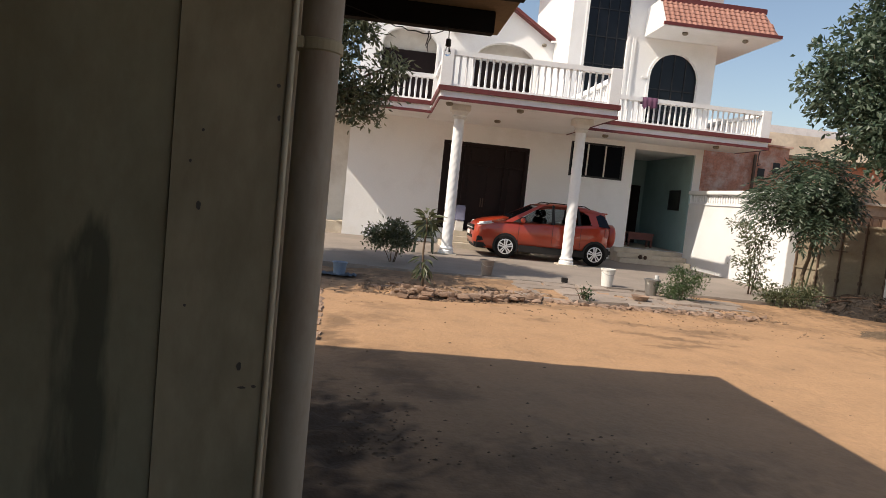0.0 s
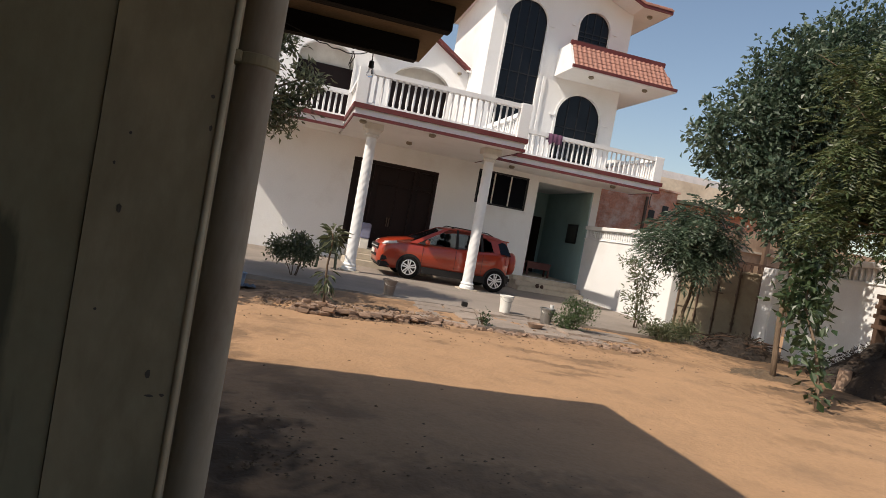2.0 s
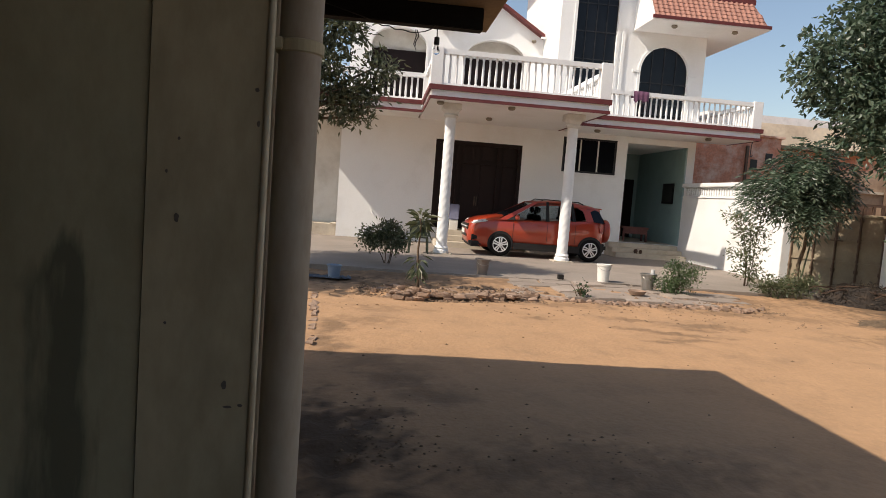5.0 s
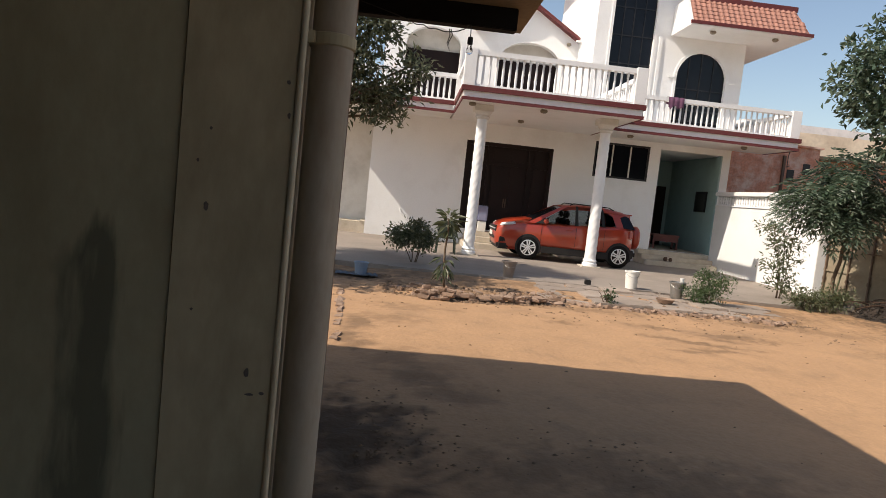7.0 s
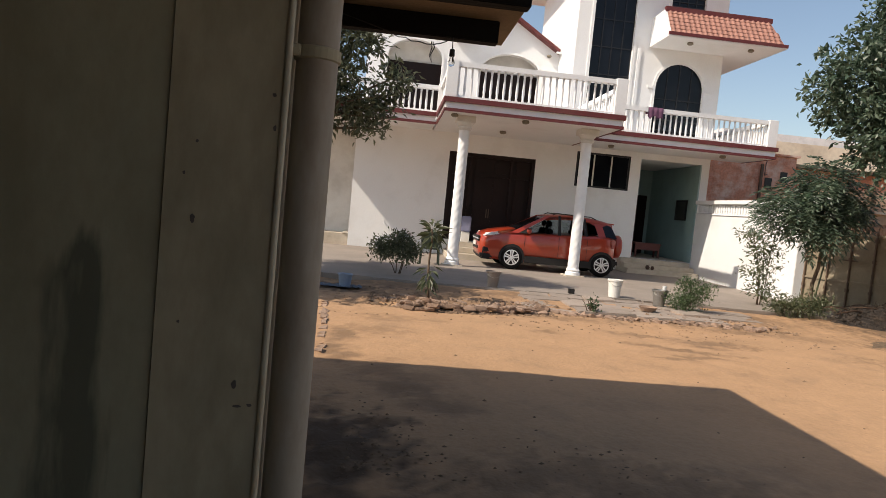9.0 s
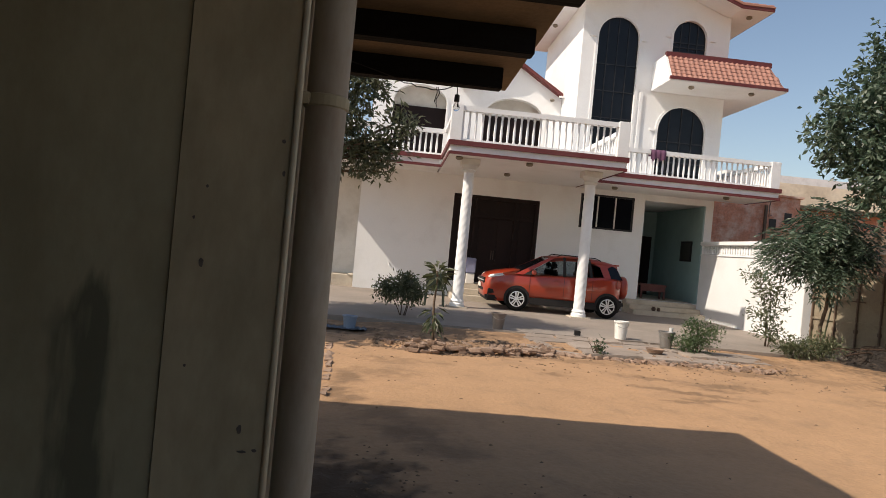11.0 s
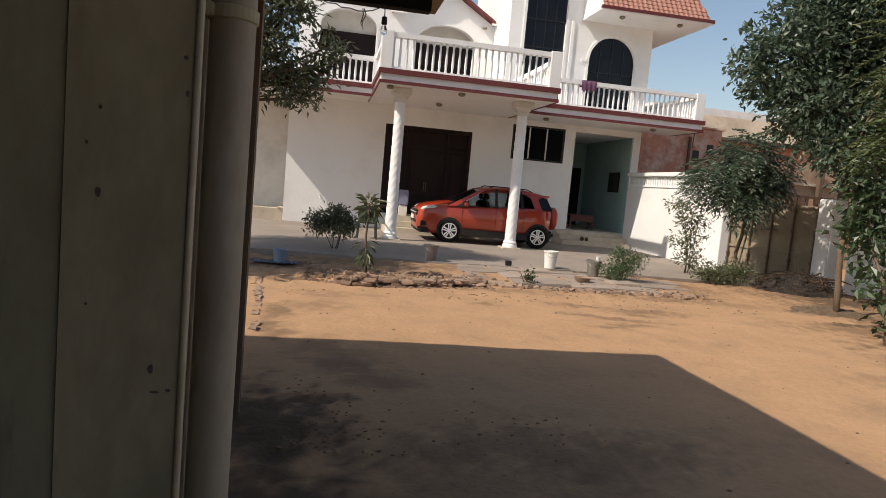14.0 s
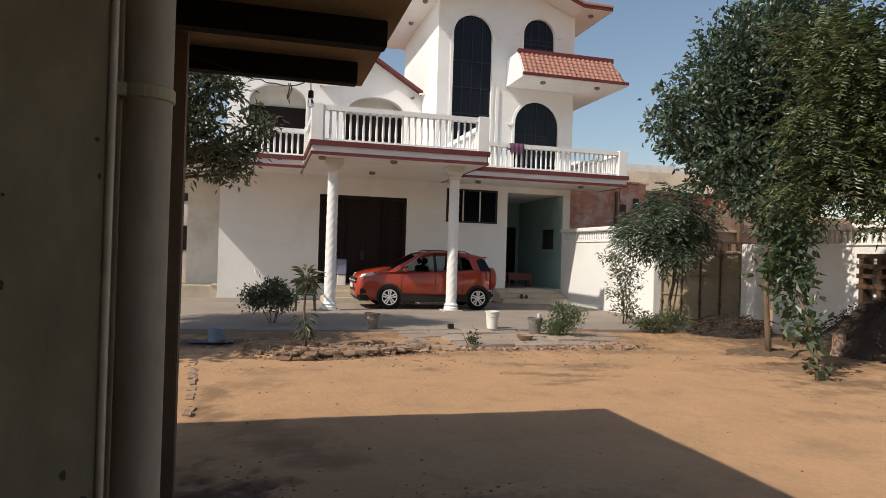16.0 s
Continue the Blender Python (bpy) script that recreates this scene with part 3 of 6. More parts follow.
def tower():
    x0, x1, t = 6.13, 11.15, WY + 0.25
    top = 10.20
    bm = boxes((x0, 6.66, WY, t, 4.0, top), (8.05, 8.95, WY, t, 4.0, top), (10.60, x1, WY, t, 4.0, top))
    box(bm, 6.66, 8.05, WY, t, 4.0, 4.6)
    arch_fill(bm, 6.66, 8.05, 9.08, 0.70, top, WY, t)
    box(bm, 8.95, 10.60, WY, t, 4.0, 4.45)
    arch_fill(bm, 8.95, 10.60, 6.15, 0.84, 8.55, WY, t)
    box(bm, 8.95, 9.20, WY, t, 8.55, top)
    box(bm, 10.36, 10.60, WY, t, 8.55, top)
    arch_fill(bm, 9.20, 10.36, 9.33, 0.58, top, WY, t)
    part("tower_wall", bm, M["white"], house, weld=True)
    each("tower_side_wall", [(x0, x0 + 0.25, t, 27.5, 4.0, top), (x1 - 0.25, x1, t, 27.5, 4.0, top), (x0 + 0.25, x1 - 0.25, 27.25, 27.5, 4.0, top)], M["white"], house)
    for a, b, z0, sp, rise, grid in ((6.66, 8.05, 4.6, 9.08, 0.70, True), (8.95, 10.60, 4.45, 6.15, 0.84, False), (9.20, 10.36, 8.55, 9.33, 0.58, False)):
        w = part("arched_window", arch_ring(bmesh.new(), a, b, z0, sp, rise, 0.09, WY - 0.035, WY - 0.002), M["white"], house, "tall arched window with dark tinted glass")
        part("pane", prism(bmesh.new(), arch_outline(a, b, z0, sp, rise), 1, WY + 0.10, WY + 0.115), M["glass"], w)
        g = bmesh.new()
        zs = [z0 + (sp - z0) * k / 5 for k in range(1, 5)]
        for z in zs:
            box(g, a, b, WY + 0.075, WY + 0.095, z - 0.018, z + 0.018)
        for k in (1, 2, 3):
            x = a + (b - a) * k / 4
            box(g, x - 0.016, x + 0.016, WY + 0.07, WY + 0.098, z0, arch_z(x, a, b, sp, rise) - 0.01)
        part("grille", g, M["black_frame"], w)
        for x in (a - 0.17, b + 0.17):
            part("impost_block", boxes((x - 0.11, x + 0.11, WY - 0.06, WY - 0.002, sp - 0.05, sp + 0.03), bevel=0.01), M["white"], w)
    # low gabled roof with flared eaves over the tower
    line = [(5.25, 10.36), (6.55, 10.38), (8.60, 11.20), (11.04, 10.29), (12.11, 10.29)]

    def strip(lo, hi, side=0.0):
        pts = [(x, z) for x, z in line]
        pts[0] = (pts[0][0] - side, pts[0][1])
        pts[-1] = (pts[-1][0] + side, pts[-1][1])
        return [(x, z + lo) for x, z in pts] + [(x, z + hi) for x, z in reversed(pts)]

    def level(x):
        for (xa, za), (xb, zb) in zip(line, line[1:]):
            if xa <= x <= xb:
                return za + (zb - za) * (x - xa) / (xb - xa)

    bm = bmesh.new()
    prism(bm, [(x0, top), (10.92, top), (8.60, 11.07), (x0, level(x0) - 0.12)], 1, WY, t)
    part("gable_wall", bm, M["white"], house)
    each("eaves_wall", [(x0, x0 + 0.25, t, 27.5, top, level(x0) - 0.11)], M["white"], house)
    part("soffit", prism(bmesh.new(), strip(-0.12, -0.004), 1, 20.92, 28.0), M["white"], house)
    part("tower_roof", prism(bmesh.new(), strip(0.0, 0.05, 0.03), 1, 20.86, 28.05), M["tile"], house, "low gabled red tile roof with flared eaves")
    band = part("eaves_band", prism(bmesh.new(), strip(-0.11, -0.002, 0.02), 1, 20.88, 20.918), M["red"], house, "dark red painted fascia")
    for x, z in (line[0], line[-1]):
        s = -1 if x < 8 else 1
        part("side_fascia", boxes((min(x + s * 0.004, x + s * 0.03), max(x + s * 0.004, x + s * 0.03), 20.92, 28.0, z - 0.11, z - 0.002)), M["red"], band)
    # rounded tiles showing along the front verge
    for (xa, za), (xb, zb) in zip(line, line[1:]):
        n = max(2, int(math.hypot(xb - xa, zb - za) / 0.22))
        for k in range(n):
            u, v = k / n, (k + 0.93) / n
            c = tube(bmesh.new(), [(xa + (xb - xa) * u, 20.93, za + (zb - za) * u + 0.055), (xa + (xb - xa) * v, 20.93, za + (zb - za) * v + 0.062)], [0.05, 0.056], 8)
            part("verge_tile", c, M["tile"], band)
    for x, y in ((5.75, 22.3), (5.75, 24.6), (7.0, 21.3), (9.35, 21.3), (11.6, 21.5)):
        part("soffit_lamp", lathe(bmesh.new(), [(0.05, -0.09), (0.10, -0.05), (0.08, 0.03)], x, y, level(x) - 0.125, 14), M["fitting"], house, "small round soffit lamp")
    # tall pilaster strips
    for x in (8.28,):
        part("pilaster", boxes((x - 0.06, x + 0.06, WY - 0.05, WY - 0.002, 4.3, 7.35), bevel=0.01), M["white"], house)


tower()


def tiled_awning():
    """A tiled mansard canopy wrapping the tower's corner."""
    z0, z1 = 7.42, 8.36
    x0, x1, y0, yb = 8.60, 12.40, 20.20, 26.0
    xt, yt = 12.08, 20.82
    a = part("awning", boxes((x0, x1, y0, WY - 0.002, z0, z0 + 0.10), (11.152, x1, WY - 0.002, yb, z0, z0 + 0.10)), M["white"], house, "projecting canopy with terracotta tiles")
    bm = bmesh.new()
    prism(bm, [(y0 + 0.05, z0 + 0.1), (WY - 0.004, z0 + 0.1), (WY - 0.004, z1), (yt, z1)], 0, x0, x0 + 0.08)
    part("awning_end", bm, M["white"], a)
    bm = bmesh.new()
    b = [bm.verts.new(p) for p in ((x0 + 0.08, y0 + 0.05, z0 + 0.1), (x1 - 0.05, y0 + 0.05, z0 + 0.1), (x1 - 0.05, yb, z0 + 0.1))]
    u = [bm.verts.new(p) for p in ((x0 + 0.08, yt, z1), (xt, yt, z1), (xt, yb, z1))]
    back = [bm.verts.new(p) for p in ((x0 + 0.08, WY - 0.004, z1), (11.152, WY - 0.004, z1), (11.152, yb, z1))]
    for r, s in ((b, u), (u, back)):
        for k in (0, 1):
            bm.faces.new((r[k], r[k + 1], s[k + 1], s[k]))
    part("awning_bed", bm, M["tile"], a)
    part("red_band", boxes((x0 - 0.01, x1 + 0.02, y0 - 0.02, y0 + 0.06, z0 + 0.03, z0 + 0.13), (x1 - 0.04, x1 + 0.02, y0 + 0.06, yb, z0 + 0.03, z0 + 0.13)), M["red"], a)
    part("ridge_band", boxes((x0 + 0.02, xt + 0.06, yt - 0.06, yt + 0.08, z1 - 0.05, z1 + 0.12), (xt - 0.06, xt + 0.08, yt + 0.08, yb, z1 - 0.05, z1 + 0.12), bevel=0.015), M["red"], a)
    # tiles in courses
    slope = Vector((0, yt - y0 - 0.05, z1 - z0 - 0.1))
    length = slope.length
    ang = math.degrees(math.atan2(slope.z, slope.y))
    rows_n, tw = 6, 0.17
    h = length / rows_n
    bm = bmesh.new()
    prof = [(-tw / 2, 0.010), (-tw * 0.3, 0.016), (-tw * 0.1, 0.032), (tw * 0.1, 0.035), (tw * 0.3, 0.018), (tw / 2, 0.010)]
    top_r = [bm.verts.new((x, h * 1.12, z + 0.004)) for x, z in prof]
    low_r = [bm.verts.new((x, 0, z + 0.020)) for x, z in prof]
    und = [bm.verts.new((x, 0, -0.005)) for x, z in prof]
    for k in range(5):
        bm.faces.new((low_r[k], low_r[k + 1], top_r[k + 1], top_r[k]))
        bm.faces.new((und[k], und[k + 1], low_r[k + 1], low_r[k]))
    me = mesh_of(bm, "roof_tile", M["tile"])
    o = ORIGIN[house]
    for r in range(rows_n):
        f = r / rows_n
        base = Vector((0, y0 + 0.05, z0 + 0.1)) + slope * f
        xe = x1 - 0.05 + (xt - x1 + 0.05) * f
        k = 0
        x = x0 + 0.08 + tw / 2
        while x < xe - tw * 0.3:
            m = Matrix.Translation(Vector((x, base.y, base.z)) - o) @ pose(0, 0, 0, ang, 0, 0)
            piece("roof_tile", me, a, m)
            x += tw
    for x in (9.5, 11.5):
        part("soffit_lamp", lathe(bmesh.new(), [(0.05, -0.09), (0.10, -0.05), (0.08, -0.001)], x, 20.7, z0, 14), M["fitting"], a, "small round soffit lamp")


tiled_awning()


def gable_front():
    y, t = 24.0, 24.25
    GL0, GL1, GR0, GR1 = 0.02, 1.95, 3.35, 5.50
    # arches: a wide one under the gable and one further left
    bm = boxes((-0.7, GL0, y, t, 4.28, 7.6), (GL1, GR0, y, t, 4.28, 7.6), (GR1, 6.128, y, t, 4.28, 7.36))
    arch_fill(bm, GL0, GL1, 6.72, 0.62, 7.6, y, t)
    arch_fill(bm, GR0, GR1, 6.50, 0.68, 7.6, y, t)
    prism(bm, [(2.79, 7.6), (5.50, 7.6), (5.50, 7.725), (4.25, 8.50)], 1, y, t)
    prism(bm, [(5.50, 7.36), (6.09, 7.36), (5.50, 7.725)], 1, y, t)
    part("gable_wall", bm, M["white"], house, weld=True)
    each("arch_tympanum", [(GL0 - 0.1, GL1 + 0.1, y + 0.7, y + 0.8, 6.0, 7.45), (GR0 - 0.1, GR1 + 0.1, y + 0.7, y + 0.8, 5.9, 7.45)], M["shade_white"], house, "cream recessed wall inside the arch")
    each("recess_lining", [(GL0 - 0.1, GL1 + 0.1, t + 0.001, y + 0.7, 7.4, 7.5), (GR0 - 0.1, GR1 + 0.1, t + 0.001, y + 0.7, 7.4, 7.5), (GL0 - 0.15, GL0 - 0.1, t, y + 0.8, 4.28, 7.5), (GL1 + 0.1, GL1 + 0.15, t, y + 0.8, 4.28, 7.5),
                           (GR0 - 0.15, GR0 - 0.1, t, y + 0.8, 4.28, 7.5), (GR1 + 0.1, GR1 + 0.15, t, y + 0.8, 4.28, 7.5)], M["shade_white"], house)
    each("terrace_door", [(GR0 - 0.09, GR1 + 0.09, y + 0.6, y + 0.695, 4.28, 6.60), (GL0 - 0.09, GL1 + 0.09, y + 0.6, y + 0.695, 4.28, 6.66)], M["dark_wood"], house, "dark wooden terrace door in shade")
    part("arch_moulding", arch_ring(bmesh.new(), GR0, GR1, 4.3, 6.50, 0.68, 0.08, y - 0.03, y - 0.002), M["white"], house)
    part("arch_moulding", arch_ring(bmesh.new(), GL0, GL1, 4.3, 6.72, 0.62, 0.08, y - 0.03, y - 0.002), M["white"], house)
    # red tiled verge of the gable
    bm = bmesh.new()
    for s in (-1, 1):
        xe = 4.25 + s * 1.84
        prism(bm, [(4.25, 8.51), (4.25, 8.63), (xe, 7.49), (xe, 7.37)], 1, y - 0.30, 29.0)
    part("gable_roof", bm, M["red"], house, "red tiled gable roof edge")
    each("verge_board", [(2.36, 2.92, y - 0.40, y - 0.303, 7.34, 7.42), (5.94, 6.12, y - 0.40, y - 0.303, 7.32, 7.38)], M["white"], house)
    part("parapet", boxes((-0.8, 2.66, y - 0.05, 29, 7.6, 7.75)), M["white"], house)
    each("upper_side_wall", [(-0.7, -0.45, t, 29, 4.28, 7.6), (-0.45, 6.1, 28.8, 29, 4.28, 7.6)], M["white"], house)
    for x in (5.75,):
        part("soffit_lamp", lathe(bmesh.new(), [(0.05, -0.1), (0.09, -0.05), (0.07, -0.0)], x, y - 0.1, 7.30, 12), M["fitting"], house, "small round soffit lamp")


gable_front()


def door_steps():
    s = thing("entrance_steps", "cream stone steps before the front door", "steps", (3.6, 20.6, 0))
    for k, (d, z) in enumerate(((1.75, 0.17), (1.35, 0.34), (0.95, 0.5))):
        part("step", boxes((2.42 + k * 0.12, 5.2 - k * 0.1, WY - d, WY - 0.003, z - 0.17 - (0.02 if k == 0 else 0), z - 0.003 * k), bevel=0.015), M["step"], s)
    s = thing("alcove_steps", "cream stone steps up to the alcove", "steps", (9.8, WY - 0.5, 0))
    for k, (d, z) in enumerate(((1.1, 0.15), (0.75, 0.30), (0.40, 0.44))):
        part("step", boxes((8.3, 10.68, WY - d, WY - 0.003, z - 0.15 - (0.02 if k == 0 else 0), z - 0.003 * k), bevel=0.015), M["step"], s)


door_steps()


def compound_wall():
    """White boundary wall with a pierced balustrade band on top."""
    def run(name, y0, y1, x, z):
        w = thing(name, "white boundary wall topped with a small balustrade", "wall", (x, y0, -0.1), kind="structure")
        part("wall_body", boxes((x, x + 0.23, y0, y1, -0.2, z - 0.48), bevel=0.01), M["white"], w)
        part("coping", boxes((x - 0.06, x + 0.29, y0, y1, z - 0.13, z), (x - 0.03, x + 0.26, y0, y1, z - 0.48, z - 0.42), bevel=0.02), M["white"], w)
        part("back_panel", boxes((x + 0.13, x + 0.17, y0, y1, z - 0.42, z - 0.13)), M["white"], w)
        bm = lathe(bmesh.new(), [(0.035, 0), (0.045, 0.03), (0.03, 0.07), (0.05, 0.15), (0.03, 0.22), (0.045, 0.29)], 0, 0, 0, 8)
        me = mesh_of(bm, "baluster", M["white"], True)
        y = y0 + 0.08
        while y < y1:
            piece("baluster", me, w, Matrix.Translation(Vector((x + 0.06, y, z - 0.42)) - ORIGIN[w]))
            y += 0.15
        return w
    run("boundary_wall_north", 15.75, 21.5, 10.72, 2.55)
    run("boundary_wall_south", -4.0, 13.3, 12.35, 2.45)
    p = thing("gate_pillar", "pale whitewashed gate pillar", "pillar", (12.1, 13.5, 0))
    part("pillar_shaft", boxes((11.85, 12.3, 13.32, 13.80, -0.2, 2.02), bevel=0.02), M["white"], p)
    g = thing("gate", "tall khaki sheet metal gate with rusty bars", "gate", (11.4, 14.7, 0))
    a, b = Vector((10.92, 15.70, 0)), Vector((11.95, 13.84, 0))
    d = (b - a).normalized()
    side = Vector((d.y, -d.x, 0))
    part("gate_sheet", bar(bmesh.new(), a + Vector((0, 0, 0.95)), b + Vector((0, 0, 0.95)), 0.015, 1.78), M["gate"], g)
    for f in (0.02, 0.27, 0.5, 0.74, 0.98):
        q = a.lerp(b, f) + side * 0.03
        part("gate_bar", bar(bmesh.new(), q + Vector((0, 0, 0.02)), q + Vector((0, 0, 1.93)), 0.04, 0.035), M["rust"], g)
        for z in (0.5, 1.22, 1.7):
            part("gate_collar", bar(bmesh.new(), q + Vector((0, 0, z - 0.04)), q + Vector((0, 0, z + 0.04)), 0.07, 0.06), M["rust"], g)
    for z in (0.12, 0.70, 1.22, 1.80):
        part("gate_rail", bar(bmesh.new(), a + side * 0.026 + Vector((0, 0, z)), b + side * 0.026 + Vector((0, 0, z)), 0.03, 0.045), M["gate"], g)
    part("latch", bar(bmesh.new(), a.lerp(b, 0.42) + side * 0.06 + Vector((0, 0, 1.2)), a.lerp(b, 0.58) + side * 0.06 + Vector((0, 0, 1.2)), 0.03, 0.03), M["rust"], g)

# ---------------------------------------------------------------- more materials
def leaf_material(name, color, tip, rough=0.38, through_light=0.35):
    """Leaf with a lit-through share and leaf-to-leaf variation."""
    m = bpy.data.materials.new(name)
    m.use_nodes = True
    nt = m.node_tree
    n, ln = nt.nodes, nt.links
    b = n["Principled BSDF"]
    b.inputs["Roughness"].default_value = rough
    geo = n.new("ShaderNodeNewGeometry")
    mx = n.new("ShaderNodeMix")
    mx.data_type = "RGBA"
    mx.inputs[6].default_value, mx.inputs[7].default_value = (*color, 1), (*tip, 1)
    pw = n.new("ShaderNodeMath")
    pw.operation = "POWER"
    pw.inputs[1].default_value = 1.8
    ln.new(geo.outputs["Random Per Island"], pw.inputs[0])
    ln.new(pw.outputs[0], mx.inputs[0])
    tc = n.new("ShaderNodeTexCoord")
    tex = n.new("ShaderNodeTexNoise")
    tex.inputs["Scale"].default_value = 1.3
    ln.new(tc.outputs["Object"], tex.inputs["Vector"])
    hs = n.new("ShaderNodeHueSaturation")
    rg = n.new("ShaderNodeMapRange")
    rg.inputs["To Min"].default_value, rg.inputs["To Max"].default_value = 0.55, 1.45
    ln.new(tex.outputs[0], rg.inputs[0])
    ln.new(rg.outputs[0], hs.inputs["Value"])
    ln.new(mx.outputs[2], hs.inputs["Color"])
    ln.new(hs.outputs[0], b.inputs["Base Color"])
    tr = n.new("ShaderNodeBsdfTranslucent")
    ln.new(hs.outputs[0], tr.inputs[0])
    ms = n.new("ShaderNodeMixShader")
    ms.inputs[0].default_value = through_light
    ln.new(b.outputs[0], ms.inputs[1])
    ln.new(tr.outputs[0], ms.inputs[2])
    ln.new(ms.outputs[0], n["Material Output"].inputs[0])
    return m


def clear_glass(name, tint):
    m = bpy.data.materials.new(name)
    m.use_nodes = True
    b = m.node_tree.nodes["Principled BSDF"]
    b.inputs["Base Color"].default_value = (*tint, 1)
    b.inputs["Roughness"].default_value = 0.02
    b.inputs["Transmission Weight"].default_value = 1.0
    b.inputs["IOR"].default_value = 1.05
    return m


M.update(
    leaf_dark=leaf_material("dark_leaf", (0.050, 0.086, 0.052), (0.165, 0.21, 0.145)),
    leaf_neem=leaf_material("neem_leaf", (0.050, 0.078, 0.028), (0.19, 0.215, 0.10)),
    leaf_shrub=leaf_material("shrub_leaf", (0.032, 0.060, 0.024), (0.085, 0.125, 0.055)),
    leaf_bush=leaf_material("bush_leaf", (0.055, 0.10, 0.036), (0.16, 0.21, 0.10)),
    leaf_olive=leaf_material("olive_leaf", (0.074, 0.090, 0.046), (0.20, 0.215, 0.13)),
    leaf_dry=leaf_material("dusty_leaf", (0.085, 0.105, 0.050), (0.20, 0.21, 0.12)),
    car_paint=material("orange_red_car_paint", (0.36, 0.038, 0.013), 0.28, vary=0.03, scale=2, fine=20, bump=0.0, coat=0.7),
    cladding=material("dark_grey_plastic", (0.022, 0.020, 0.019), 0.65, spec=0.25, vary=0.1, scale=4, fine=60, bump=0.05),
    tyre=material("tyre_rubber", (0.011, 0.0105, 0.010), 0.85, spec=0.12, vary=0.2, scale=10, fine=80, bump=0.2),
    alloy=material("silver_alloy", (0.72, 0.72, 0.72), 0.38, metal=0.5, vary=0.05, bump=0.0),
    lens=material("clear_lamp_lens", (0.72, 0.72, 0.70), 0.12, vary=0.1, scale=14, fine=60, bump=0.05, coat=0.6),
    red_lens=material("red_lamp_lens", (0.25, 0.01, 0.01), 0.2, vary=0.1, bump=0.0, coat=0.5),
    car_glass=clear_glass("car_window_glass", (0.60, 0.64, 0.64)),
    white_plastic=material("white_plastic", (0.78, 0.76, 0.70), 0.45, vary=0.04, scale=5, fine=50, bump=0.02, stain=(0.5, 0.45, 0.38), amount=0.35, stain_scale=4),
    steel=material("dull_steel", (0.34, 0.33, 0.31), 0.38, metal=0.75, vary=0.15, scale=8, fine=60, bump=0.1),
    grey_bucket=material("grey_brown_plastic", (0.22, 0.18, 0.15), 0.7, vary=0.12, scale=6, fine=50, bump=0.1),
    blue_plastic=material("faded_blue_plastic", (0.20, 0.27, 0.36), 0.5, vary=0.08, scale=6, fine=50, bump=0.05),
    mud_blue=material("muddy_blue_plastic", (0.085, 0.105, 0.13), 0.6, vary=0.2, scale=5, fine=40, bump=0.2),
    blue_cloth=material("pale_blue_cloth", (0.24, 0.25, 0.36), 0.9, vary=0.1, scale=5, fine=90, bump=0.2),
    green_plastic=material("dark_green_plastic", (0.035, 0.045, 0.028), 0.5, vary=0.1, bump=0.02),
    mauve_cloth=material("mauve_cloth", (0.13, 0.055, 0.10), 0.95, vary=0.15, scale=6, fine=90, bump=0.2),
    bench_red=material("faded_red_paint", (0.17, 0.06, 0.05), 0.7, vary=0.2, scale=5, fine=40, bump=0.1),
    picture=material("dark_picture", (0.03, 0.032, 0.03), 0.3, vary=0.3, scale=6, fine=30, bump=0.0),
    cream=material("cream_limewash", (0.80, 0.68, 0.52), 0.9, vary=0.12, scale=0.5, fine=6, bump=0.2, stain=(0.36, 0.25, 0.17), amount=0.6, stain_scale=0.6),
    umber=material("stained_brown_plaster", (0.42, 0.30, 0.21), 0.9, vary=0.2, scale=0.9, fine=8, bump=0.3, stain=(0.16, 0.10, 0.07), amount=0.7, stain_scale=1.1),
    # distance haze over the far block is put into this pale grey
    haze=material("haze_tinted_grey_plaster", (0.70, 0.70, 0.70), 0.9, vary=0.08, scale=0.3, fine=4, bump=0.1, stain=(0.42, 0.42, 0.42), amount=0.5),
    gate=material("khaki_painted_sheet", (0.27, 0.225, 0.155), 0.7, vary=0.12, scale=1.2, fine=30, bump=0.1, stain=(0.16, 0.10, 0.06), amount=0.6, stain_scale=1.6),
    dung=material("black_ash_heap", (0.028, 0.022, 0.018), 1.0, vary=0.35, scale=5, fine=40, bump=0.8, stain=(0.11, 0.07, 0.045), amount=0.6, stain_scale=2),
    mud=material("damp_dark_mud", (0.095, 0.085, 0.075), 0.75, vary=0.25, scale=3, fine=30, bump=0.6, stain=(0.05, 0.045, 0.04), amount=0.6, stain_scale=2.5),
    # soil colour darkened further to carry the tree's shade
    shade_soil=material("dark_shaded_soil", (0.12, 0.082, 0.05), 1.0, vary=0.3, scale=4, fine=30, bump=0.8),
    soot=material("dark_damp_stain", (0.10, 0.11, 0.095), 0.95, vary=0.25, scale=7, fine=50, bump=0.1),
    black=material("black_rubber_cable", (0.01, 0.01, 0.01), 0.6, vary=0.1, bump=0.0),
    bulb=clear_glass("bulb_glass", (0.9, 0.9, 0.9)),
    straw=leaf_material("dark_straw", (0.020, 0.016, 0.013), (0.09, 0.065, 0.045), 0.9, 0.05),
    clod=material("dry_earth_clod", (0.20, 0.13, 0.08), 1.0, vary=0.2, scale=6, fine=40, bump=0.4, per_island=0.3),
    old_wood=material("old_brown_wood", (0.085, 0.048, 0.03), 0.85, vary=0.3, scale=4, fine=40, bump=0.4, per_object=0.1),
)
rnd = np.random.default_rng(5)


